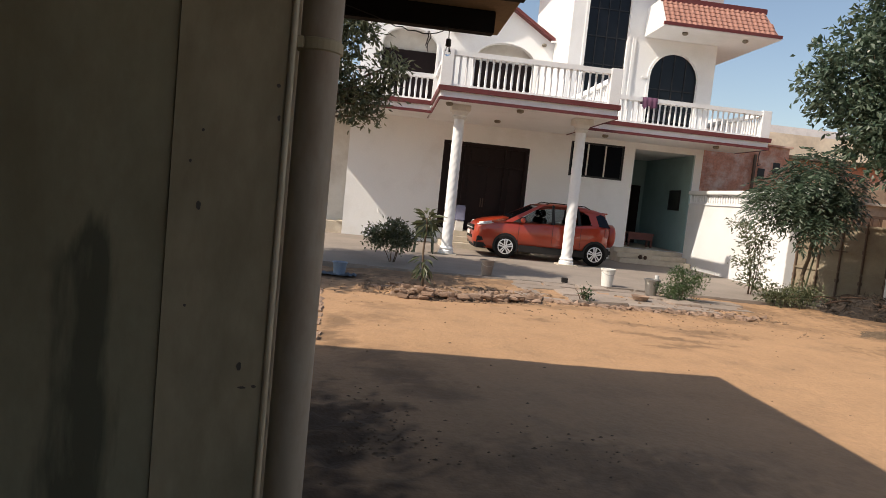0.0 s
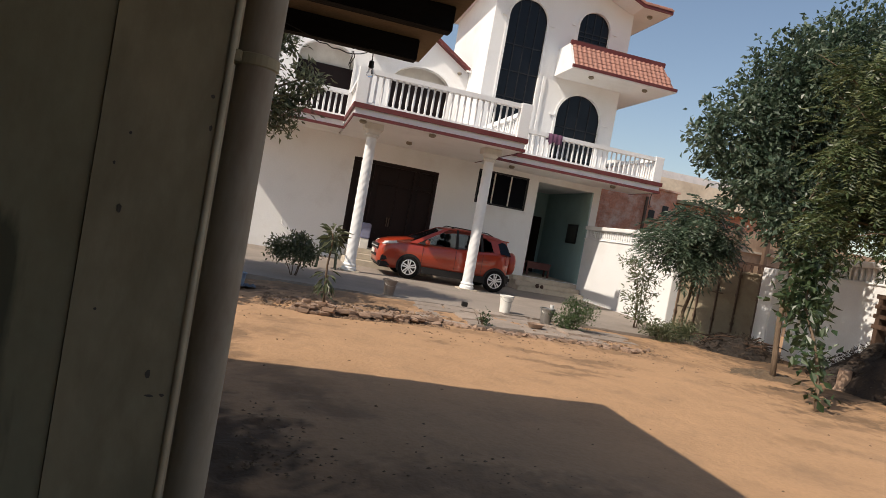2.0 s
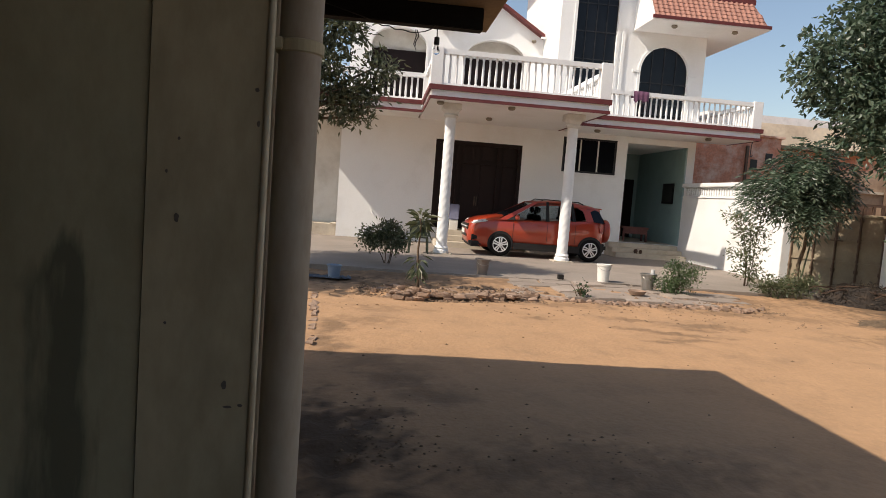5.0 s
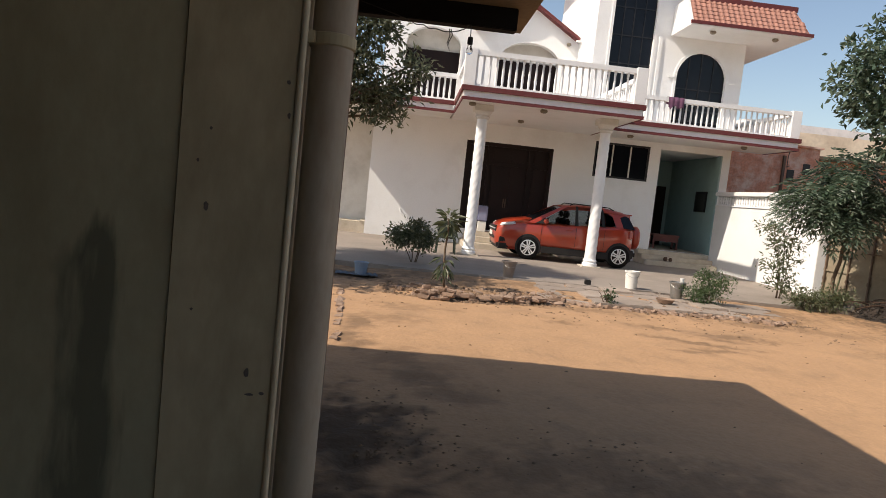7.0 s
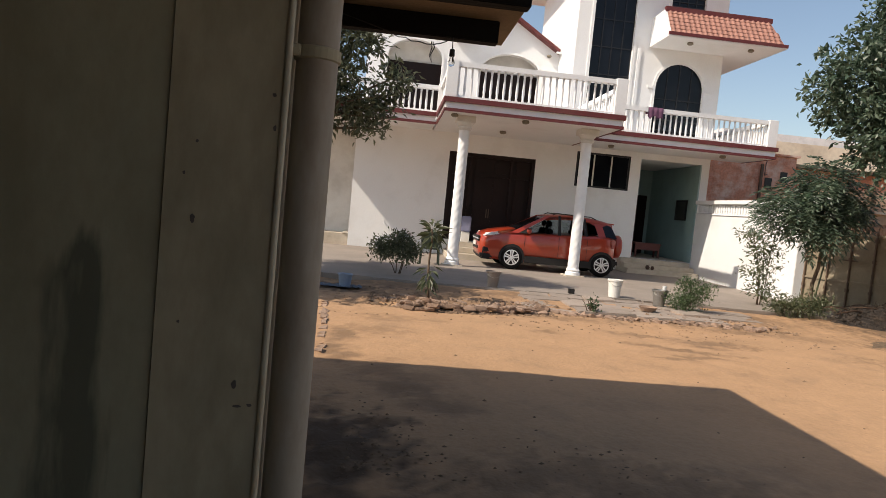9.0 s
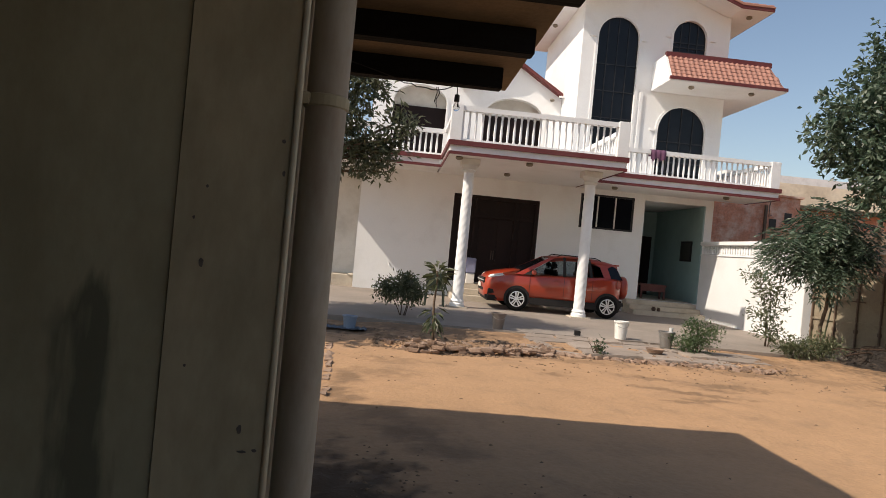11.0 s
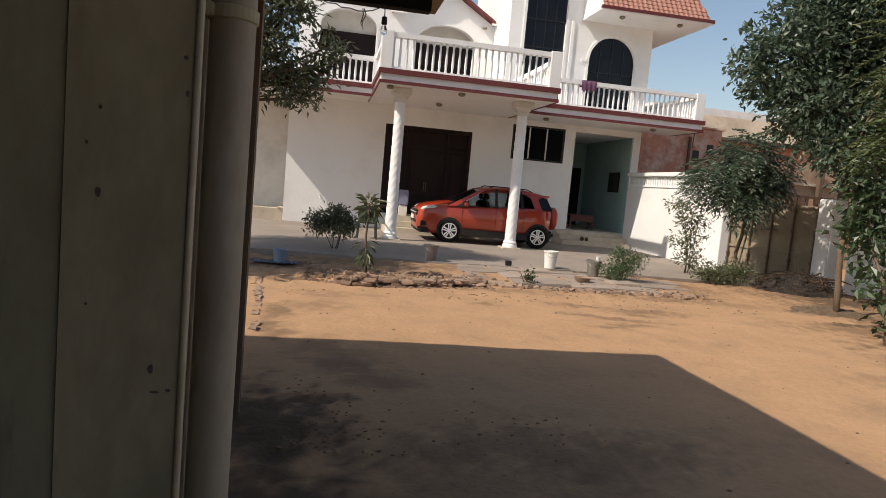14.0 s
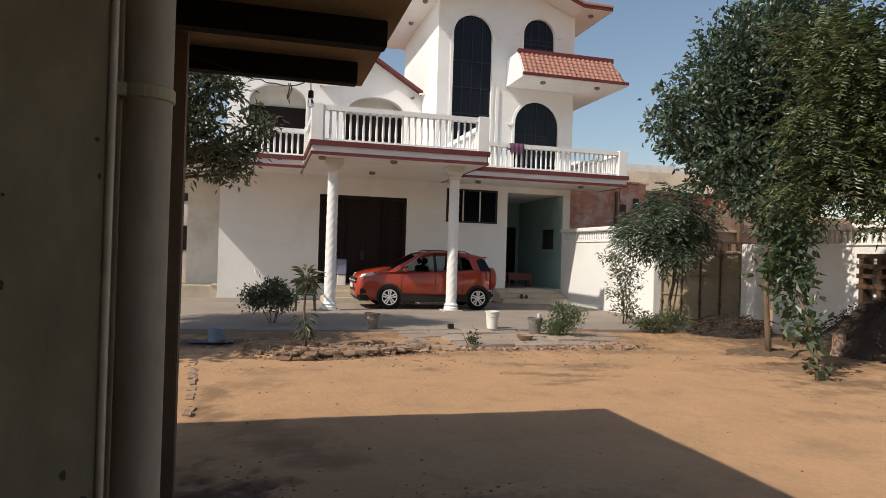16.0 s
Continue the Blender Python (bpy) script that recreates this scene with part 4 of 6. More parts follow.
# ---------------------------------------------------------------- plants
def leaves_mesh(name, at, along, side, size, mat, width=0.36, fold=0.12):
    """Folded pointed leaves: places, directions, side vectors and lengths."""
    n = len(at)
    along = along / np.linalg.norm(along, axis=1, keepdims=True)
    side = side - (side * along).sum(1, keepdims=True) * along
    side /= np.linalg.norm(side, axis=1, keepdims=True) + 1e-9
    up = np.cross(along, side)
    s = size[:, None]
    mid = at + along * s * 0.45
    v = np.stack([at, mid + side * s * width / 2 + up * s * fold, at + along * s, mid - side * s * width / 2 + up * s * fold], 1).reshape(-1, 3)
    k = np.arange(n)[:, None] * 4
    f = np.concatenate([k + np.array([[0, 1, 2]]), k + np.array([[0, 2, 3]])])
    me = bpy.data.meshes.new(name)
    me.from_pydata(v.tolist(), [], f.tolist())
    me.materials.append(mat)
    return me


def blob_points(blobs, n, shell=0.55):
    """Places in a cluster of ellipsoids (x, y, z, rx, ry, rz), mostly near their skins."""
    w = np.array([b[3] * b[4] * b[5] for b in blobs]) ** 0.67
    pick = rnd.choice(len(blobs), n, p=w / w.sum())
    d = rnd.normal(size=(n, 3))
    d /= np.linalg.norm(d, axis=1, keepdims=True)
    r = rnd.uniform(shell, 1.05, n)[:, None]
    b = np.array(blobs)[pick]
    return b[:, :3] + d * r * b[:, 3:], d


def leaf_object(name, me, parent, label=""):
    ob = new(name, me)
    ob.parent = parent
    me.transform(Matrix.Translation(-ORIGIN[parent]))
    ORIGIN[ob] = ORIGIN[parent]
    return tagged(ob, label) if label else ob


def simple_crown(parent, blobs, n, size, mat, name="crown", width=0.4, droop=0.4, shell=0.5, clump=6):
    """Leaves in sprays of a few, so that the outline is ragged."""
    m = max(1, n // clump)
    c, d = blob_points(blobs, m, shell)
    c = np.repeat(c, clump, 0) + rnd.normal(size=(m * clump, 3)) * size * 0.6
    d = np.repeat(d, clump, 0) * 0.7 + rnd.normal(size=(m * clump, 3)) * 0.7
    d[:, 2] -= droop
    side = rnd.normal(size=d.shape)
    side[:, 2] *= 0.35
    return leaf_object(name, leaves_mesh(name, c, d, side, size * rnd.uniform(0.6, 1.25, len(c)), mat, width), parent)


def frond_crown(parent, blobs, n, length, leaflet, mat, name="crown", pairs=7, droop=0.7, shell=0.35):
    """Feathered leaves: a drooping midrib with pairs of leaflets."""
    c, d = blob_points(blobs, n, shell)
    at, al, sd, sz = [], [], [], []
    for p, q in zip(c, d):
        q = q * np.array([1, 1, 0.4]) + rnd.normal(size=3) * 0.4
        q[2] -= droop * 0.3
        q /= np.linalg.norm(q)
        s = np.cross(q, [0, 0, 1.0])
        s /= np.linalg.norm(s) + 1e-9
        L = length * rnd.uniform(0.7, 1.2)
        for k in range(pairs):
            f = (k + 1) / pairs
            pos = p + q * L * f + np.array([0, 0, -droop * L * f * f * 0.55])
            for sgn in (-1, 1):
                at.append(pos)
                al.append(s * sgn + q * 0.55 + np.array([0, 0, -0.25]))
                sd.append(q + rnd.normal(size=3) * 0.2)
                sz.append(leaflet * rnd.uniform(0.8, 1.15) * (1.1 - 0.4 * f))
        at.append(p + q * L + np.array([0, 0, -droop * L * 0.55]))
        al.append(q + np.array([0, 0, -0.5]))
        sd.append(s)
        sz.append(leaflet)
    return leaf_object(name, leaves_mesh(name, np.array(at), np.array(al), np.array(sd), np.array(sz), mat, 0.3), parent)


def limb(bm, a, b, r0, r1, wob=0.15, n=6, seg=8):
    a, b = Vector(a), Vector(b)
    L = (b - a).length
    pts, rad = [], []
    o = Vector(rnd.uniform(-9, 9, 3).tolist())
    for i in range(n + 1):
        f = i / n
        w = Vector((noise.noise(o + Vector((f * 2, 0, 0))), noise.noise(o + Vector((0, f * 2, 5))), 0.3 * noise.noise(o + Vector((5, 0, f * 2)))))
        pts.append(a.lerp(b, f) + w * wob * L * math.sin(math.pi * f) + Vector((0, 0, 0.06 * L * math.sin(math.pi * f))))
        rad.append(r0 + (r1 - r0) * f)
    tube(bm, pts, rad, seg)
    return pts


def tree_frame(parent, base, fork, tips, r, mat, more=3):
    bm = bmesh.new()
    limb(bm, base, fork, r, r * 0.7, 0.08, 8, 12)
    part("trunk", bm, mat, parent, smooth=True)
    for tip in tips:
        bm = bmesh.new()
        pts = limb(bm, fork, tip, r * 0.5, r * 0.12, 0.12, 6, 7)
        for k in range(more):
            s = pts[2 + k % 4]
            e = Vector(tip) + Vector((rnd.normal(size=3) * min(1.6, (Vector(tip) - Vector(fork)).length) * 0.2).tolist())
            limb(bm, s, e, r * 0.2, r * 0.05, 0.15, 5, 5)
        part("limb", bm, mat, parent, smooth=True)


def plants():
    g = -0.08
    # tall dark-leaved tree beside the gate
    t = thing("tall_tree", "tall dark green leafy tree with a slim pale trunk", "tree", (9.43, 10.07, g))
    blobs = [(12.6, 11.8, 5.0, 1.5, 1.1, 2.0), (10.1, 11.6, 5.6, 1.2, 1.2, 1.2), (9.2, 11.8, 4.5, 1.1, 1.1, 1.0), (11.2, 11.6, 6.4, 1.3, 1.3, 1.1), (10.6, 11.7, 4.9, 1.5, 1.1, 1.3), (9.5, 11.2, 3.5, 1.0, 1.0, 0.7), (9.5, 10.6, 2.75, 0.7, 0.6, 0.4), (9.9, 10.3, 2.3, 0.6, 0.5, 0.35), (10.8, 11.3, 2.9, 0.7, 0.6, 0.4), (10.5, 11.5, 3.6, 1.1, 0.9, 0.8), (11.8, 11.8, 5.6, 1.5, 1.1, 1.5), (11.6, 11.7, 4.0, 1.3, 1.0, 0.9)]
    tree_frame(t, (9.43, 10.07, g), (9.62, 10.5, 2.7), [(b[0], b[1], b[2]) for b in blobs], 0.055, M["trunk"])
    simple_crown(t, blobs, 52000, 0.135, M["leaf_dark"], width=0.55, droop=0.35, shell=0.4, clump=8)
    # feathery neem nearer the camera
    t = thing("neem_tree", "neem tree with hanging feathery yellow-green leaves", "tree", (10.35, 7.9, g))
    # the last three blobs are unseen, added overhead to shade the fronds
    blobs = [(9.05, 8.6, 4.0, 0.75, 0.7, 0.6), (9.75, 8.3, 4.6, 1.0, 0.9, 0.9), (10.4, 8.0, 3.7, 1.1, 0.9, 0.9), (9.5, 8.5, 3.2, 0.9, 0.8, 0.45), (10.6, 7.8, 5.3, 1.3, 1.1, 0.9), (10.3, 8.6, 2.75, 0.9, 0.8, 0.35), (9.2, 8.8, 5.2, 0.6, 0.7, 0.5), (9.0, 8.9, 2.8, 0.6, 0.5, 0.35), (11.2, 8.2, 3.0, 0.9, 0.8, 0.5), (11.6, 7.6, 5.4, 1.2, 1.1, 1.0), (11.4, 7.9, 4.3, 1.1, 1.1, 1.0), (10.4, 7.6, 6.9, 1.3, 1.2, 0.7), (9.6, 7.0, 7.2, 1.1, 1.1, 0.7), (11.6, 7.3, 7.0, 1.3, 1.2, 0.8)]
    tree_frame(t, (10.9, 7.6, g), (10.6, 7.9, 2.4), [(b[0], b[1], b[2]) for b in blobs], 0.11, M["trunk"])
    frond_crown(t, [(x, y, z, rx, ry * 0.62, rz) for x, y, z, rx, ry, rz in blobs], 3300, 0.46, 0.155, M["leaf_neem"], shell=0.2)
    # tree behind the pier, hanging into view
    t = thing("yard_tree", "olive-leaved tree with drooping leafy branches", "tree", (-2.0, 13.4, g))
    blobs = [(-0.75, 13.4, 4.0, 0.85, 0.9, 0.85), (-1.6, 13.4, 4.6, 1.1, 1.0, 0.9), (-0.2, 13.4, 3.25, 0.55, 0.7, 0.45), (0.45, 13.3, 3.95, 0.42, 0.4, 0.30), (0.2, 13.3, 3.45, 0.4, 0.4, 0.2), (-0.3, 13.4, 4.75, 0.6, 0.6, 0.5), (-1.2, 13.4, 3.1, 0.8, 0.8, 0.4), (-2.6, 13.5, 4.3, 1.2, 1.1, 1.0), (0.15, 13.4, 2.95, 0.35, 0.4, 0.16)]
    # unseen blobs added further left to cast shade on driveway and mud
    inner = [(-3.6, 12.8, 5.2, 1.7, 1.5, 1.2), (-2.8, 13.6, 5.7, 1.4, 1.3, 1.1), (-4.6, 11.6, 4.8, 1.6, 1.6, 1.2), (-4.4, 13.6, 5.8, 1.6, 1.5, 1.2), (-4.9, 10.2, 4.6, 1.5, 1.4, 1.1), (-4.1, 10.7, 4.9, 1.5, 1.0, 1.0), (-2.9, 12.4, 4.4, 1.0, 1.0, 0.8)]
    tree_frame(t, (-2.0, 13.4, g), (-1.9, 13.4, 2.4), [(b[0], b[1], b[2]) for b in blobs + inner], 0.12, M["trunk"], 1)
    simple_crown(t, blobs, 9500, 0.16, M["leaf_olive"], width=0.36, droop=0.15, shell=0.1, clump=9)
    simple_crown(t, inner, 36000, 0.22, M["leaf_olive"], name="inner_crown", width=0.5, droop=0.15, shell=0.1, clump=6)
    # small feathery tree before the gate
    t = thing("young_tree", "young tree with drooping dark feathery foliage", "tree", (9.93, 13.77, g))
    blobs = [(9.9, 13.8, 2.75, 0.75, 0.7, 0.65), (9.2, 13.8, 2.3, 0.6, 0.6, 0.4), (10.3, 13.8, 2.35, 0.45, 0.5, 0.45), (9.75, 13.6, 1.95, 0.5, 0.5, 0.3)]
    tree_frame(t, (9.93, 13.77, g), (10.05, 13.8, 1.5), [(b[0], b[1], b[2]) for b in blobs], 0.045, M["trunk"], 2)
    bm = bmesh.new()
    tube(bm, [(9.86, 13.7, g), (10.1, 13.72, 1.3)], 0.018, 8)
    part("stake", bm, M["leaf_dry"], t, "thin bamboo stake")
    frond_crown(t, blobs, 620, 0.42, 0.17, M["leaf_dark"], pairs=6, droop=0.9)
    # broad-leaved shrub climbing by the tall tree
    t = thing("broad_leaf_shrub", "tall shrub with broad glossy green leaves", "shrub", (8.31, 7.84, g))
    blobs = [(8.75, 8.9, 1.9, 0.34, 0.32, 0.65), (8.55, 8.6, 1.2, 0.32, 0.3, 0.4), (8.42, 8.2, 0.65, 0.22, 0.22, 0.3), (8.33, 7.9, 0.15, 0.18, 0.18, 0.12), (8.5, 8.9, 1.5, 0.25, 0.25, 0.5)]
    bm = bmesh.new()
    limb(bm, (8.31, 7.84, g), (8.6, 8.7, 1.3), 0.03, 0.02, 0.1)
    limb(bm, (8.6, 8.7, 1.3), (8.8, 8.95, 2.4), 0.02, 0.008, 0.1)
    part("stem", bm, M["trunk"], t, smooth=True)
    simple_crown(t, blobs, 720, 0.175, M["leaf_shrub"], name="foliage", width=0.5, droop=0.45, shell=0.1, clump=4)
    # low bushes and saplings
    for name, label, x, y, blobs, n, size, mat, w in (
        ("round_bush", "low rounded green bush on the paving edge", 6.5, 12.3, [(6.5, 12.35, 0.25, 0.42, 0.4, 0.30), (6.3, 12.3, 0.15, 0.3, 0.3, 0.2), (6.75, 12.35, 0.4, 0.25, 0.25, 0.22), (6.45, 12.35, 0.5, 0.2, 0.2, 0.16)], 2600, 0.062, "leaf_bush", 0.34),
        ("flower_shrub", "small leafy shrub beside the driveway edge", 0.9, 14.5, [(0.85, 14.5, 0.58, 0.44, 0.38, 0.30), (0.50, 14.5, 0.55, 0.26, 0.3, 0.2), (1.15, 14.5, 0.52, 0.25, 0.25, 0.26), (0.95, 14.5, 0.80, 0.2, 0.2, 0.12)], 2500, 0.095, "leaf_dry", 0.40),
        ("wall_sapling", "thin sapling with airy pale leaves by the white wall", 9.2, 14.6, [(9.2, 14.6, 1.25, 0.42, 0.4, 0.25), (9.15, 14.6, 0.75, 0.4, 0.4, 0.3), (8.95, 14.6, 1.55, 0.4, 0.35, 0.15), (9.4, 14.6, 1.75, 0.35, 0.3, 0.15), (9.2, 14.5, 0.35, 0.4, 0.35, 0.3)], 1250, 0.11, "leaf_dry", 0.36),
        ("weed_clump", "dusty green weeds at the foot of the young tree", 9.3, 13.4, [(9.3, 13.4, 0.12, 0.6, 0.4, 0.24), (9.8, 13.5, 0.2, 0.5, 0.4, 0.3), (9.0, 13.4, 0.15, 0.35, 0.3, 0.22)], 2000, 0.085, "leaf_dry", 0.36),
        ("slab_weed", "tiny weed growing between paving slabs", 4.25, 11.15, [(4.25, 11.15, 0.12, 0.13, 0.12, 0.14)], 90, 0.07, "leaf_shrub", 0.5),
    ):
        t = thing(name, label, "plant", (x, y, g))
        for k in range(5):
            b = blobs[k % len(blobs)]
            bm = bmesh.new()
            limb(bm, (x + 0.02 * k - 0.04, y, g), (b[0] + rnd.normal() * 0.08, b[1], b[2] + b[5] * 0.5), 0.012, 0.004, 0.1, 4, 5)
            part("stem", bm, M["trunk"], t, smooth=True)
        simple_crown(t, blobs, n, size, M[mat], name="foliage", width=w, droop=0.1, shell=0.1, clump=4)
    # papaya-like seedling with an umbrella of long leaves
    t = thing("papaya_seedling", "young plant with an umbrella of long drooping leaves", "plant", (1.4, 11.16, g))
    bm = bmesh.new()
    limb(bm, (1.4, 11.16, g), (1.36, 11.18, 1.15), 0.022, 0.014, 0.04)
    part("stem", bm, M["trunk"], t, smooth=True)
    at, al, sd, sz = [], [], [], []
    for z, n, L, dz in ((1.17, 24, 0.26, 0.12), (1.10, 22, 0.27, -0.25), (1.02, 10, 0.25, -0.9), (0.40, 16, 0.24, -1.3), (0.5, 8, 0.24, -0.6), (0.2, 8, 0.2, -0.5)):
        for k in range(n):
            q = 2 * math.pi * (k + rnd.uniform(-0.3, 0.3)) / n
            d = np.array([math.cos(q), math.sin(q), dz + rnd.normal() * 0.25])
            at.append(np.array([1.37, 11.17, z + rnd.normal() * 0.05]) + d * 0.06)
            al.append(d)
            sd.append(np.array([-math.sin(q), math.cos(q), 0.3 * rnd.normal()]))
            sz.append(L * rnd.uniform(0.7, 1.15))
    leaf_object("foliage", leaves_mesh("foliage", np.array(at), np.array(al), np.array(sd), np.array(sz), M["leaf_dry"], 0.26), t)


plants()


# ---------------------------------------------------------------- car
def car():
    X, Y = 3.15, 18.10
    c = thing("compact_suv", "orange-red compact SUV parked under the porch", "car", (5.1, 18.98, 0))
    W = 0.885
    YC = Y + W
    st = [(-0.02, 0.50, 0.42, 0.72, 0.76), (0.03, 0.68, 0.32, 0.83, 0.88), (0.14, 0.78, 0.26, 0.90, 0.965), (0.36, 0.85, 0.23, 0.965, 1.04), (0.7, 0.878, 0.23, 1.015, 1.105), (0.95, W, 0.23, 1.035, 1.145),
          (1.5, W, 0.23, 1.03, 1.05), (2.4, W, 0.23, 1.07, 1.08), (3.0, W, 0.24, 1.11, 1.12), (3.4, 0.872, 0.27, 1.14, 1.15), (3.68, 0.82, 0.32, 1.14, 1.15), (3.80, 0.74, 0.36, 1.08, 1.09), (3.85, 0.64, 0.42, 1.0, 1.01)]
    bm = bmesh.new()
    rings = []
    for f, w, zb, zs, zt in st:
        half = [(w * 0.86, zb), (w * 0.96, zb + 0.10), (w, zb + (zs - zb) * 0.5), (w * 0.99, zs - 0.10), (w * 0.955, zs - 0.02), (w * 0.88, zs + 0.01), (w * 0.5, zt)]
        rings.append([bm.verts.new((X + f, YC + s * y, z)) for s, h in ((-1, half), (1, half[::-1])) for y, z in h])
    for a, b in zip(rings, rings[1:]):
        for k in range(len(a)):
            bm.faces.new((a[k], a[(k + 1) % len(a)], b[(k + 1) % len(a)], b[k]))
    bm.faces.new(rings[0])
    bm.faces.new(rings[-1][::-1])
    body = part("body", bm, M["car_paint"], c, smooth=True)

    def side_y(z):
        return W * 0.955 - (z - 1.06) / 0.54 * 0.25

    # roof and pillars
    bm = bmesh.new()
    prof = [(1.80, 1.56), (2.05, 1.605), (2.4, 1.63), (2.8, 1.625), (3.2, 1.59), (3.5, 1.54), (3.70, 1.49)]
    prev = None
    for f, z in prof:
        hw = side_y(z - 0.03)
        ring = [bm.verts.new((X + f, YC + y, zz)) for y, zz in ((-side_y(z - 0.13), z - 0.13), (-hw * 0.97, z - 0.02), (-hw * 0.6, z + 0.015), (0, z + 0.02), (hw * 0.6, z + 0.015), (hw * 0.97, z - 0.02), (side_y(z - 0.13), z - 0.13), (hw * 0.9, z - 0.13), (-hw * 0.9, z - 0.13))]
        if prev:
            for k in range(len(ring)):
                bm.faces.new((prev[k], prev[(k + 1) % len(ring)], ring[(k + 1) % len(ring)], ring[k]))
        else:
            bm.faces.new(ring)
        prev = ring
    bm.faces.new(prev[::-1])
    roof = part("roof", bm, M["car_paint"], c, smooth=True)

    def pillar(pts, mat, name="window_pillar"):
        for s in (-1, 1):
            bm = bmesh.new()
            prism(bm, [(X + f, z) for f, z in pts], 1, -0.02, 0.02)
            for v in bm.verts:
                v.co.y = YC + s * (side_y(v.co.z) + v.co.y)
            part(name, bm, mat, body)
    pillar([(0.80, 1.02), (1.02, 1.02), (1.92, 1.555), (1.80, 1.565)], M["car_paint"], "windscreen_pillar")
    pillar([(1.02, 1.02), (1.36, 1.03), (1.40, 1.20), (1.30, 1.17)], M["cladding"])
    pillar([(2.14, 1.05), (2.23, 1.05), (2.22, 1.59), (2.16, 1.59)], M["cladding"])
    pillar([(2.90, 1.10), (2.99, 1.10), (2.93, 1.58), (2.86, 1.58)], M["cladding"])
    pillar([(3.30, 1.12), (3.50, 1.12), (3.41, 1.40), (3.52, 1.46), (3.05, 1.48), (3.20, 1.40)], M["car_paint"], "rear_pillar")
    pillar([(3.50, 1.12), (3.80, 1.10), (3.66, 1.42), (3.55, 1.46), (3.41, 1.40)], M["glass"], "quarter_window")
    for pts in ([(1.10, 1.03), (2.15, 1.06), (2.17, 1.575), (1.92, 1.555)], [(2.22, 1.06), (2.91, 1.10), (2.87, 1.575), (2.21, 1.585)], [(2.98, 1.11), (3.31, 1.13), (3.21, 1.40), (3.06, 1.50), (2.93, 1.50)]):
        for s in (-1, 1):
            bm = bmesh.new()
            prism(bm, [(X + f, z) for f, z in pts], 1, -0.003, 0.003)
            for v in bm.verts:
                v.co.y = YC + s * (side_y(v.co.z) + v.co.y)
            part("side_window", bm, M["car_glass"], c)
    for nm, q in (("windscreen", [(0.84, 1.05), (1.82, 1.56)]), ("rear_window", [(3.66, 1.47), (3.84, 1.10)])):
        bm = bmesh.new()
        a = [(X + f, YC + s * side_y(z) * 0.97, z) for f, z in q for s in (-1, 1)]
        v = [bm.verts.new(p) for p in (a[0], a[1], a[3], a[2])]
        bm.faces.new(v)
        part(nm, bm, M["glass"], c)
    # trim: sills, arches, bumpers, door joints, handles, mirror
    for s in (-1, 1):
        bm = bmesh.new()
        box(bm, X + 1.25, X + 3.1, YC + s * W - 0.035, YC + s * W + 0.012, 0.22, 0.41, bevel=0.015)
        part("sill_cladding", bm, M["cladding"], body)
        for f in (1.22, 2.18, 2.98):
            part("door_joint", boxes((X + f - 0.004, X + f + 0.004, YC + s * W * 0.99 - 0.01, YC + s * W + 0.004, 0.46, 1.02)), M["black"], body)
        for f in (1.98, 2.76):
            part("door_handle", boxes((X + f - 0.09, X + f + 0.09, YC + s * W - 0.01, YC + s * (W + 0.03), 0.905, 0.935), bevel=0.01), M["car_paint"], body)
        bm = bmesh.new()
        bmesh.ops.create_uvsphere(bm, u_segments=14, v_segments=9, radius=0.1, matrix=Matrix.Translation((X + 1.30, YC + s * (W + 0.08), 1.10)) @ Matrix.Diagonal((0.7, 1.1, 0.75, 1)))
        part("wing_mirror", bm, M["car_paint"], body, smooth=True)
        bm = bmesh.new()
        tube(bm, [(X + 2.0, YC + s * 0.56, 1.60), (X + 2.1, YC + s * 0.56, 1.655), (X + 3.1, YC + s * 0.56, 1.64), (X + 3.25, YC + s * 0.56, 1.58)], 0.014, 8)
        part("roof_rail", bm, M["cladding"], roof)
        # headlamp and tail lamp
        bm = bmesh.new()
        box(bm, X + 0.08, X + 0.50, YC + s * 0.62, YC + s * 0.872, 0.85, 0.965, bevel=0.04)
        for v in bm.verts:
            f = (v.co.x - X - 0.1) / 0.4
            v.co.z += 0.05 * f - 0.03 * (1 - f)
            if s * (v.co.y - YC) > 0.7:
                v.co.y -= s * 0.115 * (1 - f)
        part("headlamp", bm, M["lens"], body, "clear headlamp", smooth=True)
        part("tail_lamp", boxes((X + 3.66, X + 3.80, YC + s * 0.70, YC + s * 0.845, 0.82, 1.08), bevel=0.03), M["red_lens"], body, "red tail lamp")
        part("fog_lamp_surround", boxes((X + 0.09, X + 0.30, YC + s * 0.60, YC + s * 0.80, 0.42, 0.56), bevel=0.02), M["cladding"], body)
    part("grille", boxes((X - 0.035, X + 0.08, YC - 0.60, YC + 0.60, 0.68, 0.84), (X - 0.03, X + 0.06, YC - 0.52, YC + 0.52, 0.46, 0.58), bevel=0.02), M["cladding"], body)
    part("grille_bar", boxes((X - 0.05, X + 0.03, YC - 0.60, YC + 0.60, 0.745, 0.775), bevel=0.008), M["alloy"], body)
    part("number_plate", boxes((X - 0.06, X - 0.04, YC - 0.25, YC + 0.25, 0.56, 0.67)), M["white_plastic"], body, "blank white number plate")
    part("front_bumper", boxes((X + 0.03, X + 0.42, YC - 0.80, YC + 0.80, 0.22, 0.44), bevel=0.06), M["cladding"], body)
    part("rear_bumper", boxes((X + 3.45, X + 3.93, YC - 0.82, YC + 0.82, 0.30, 0.52), bevel=0.06), M["cladding"], body)
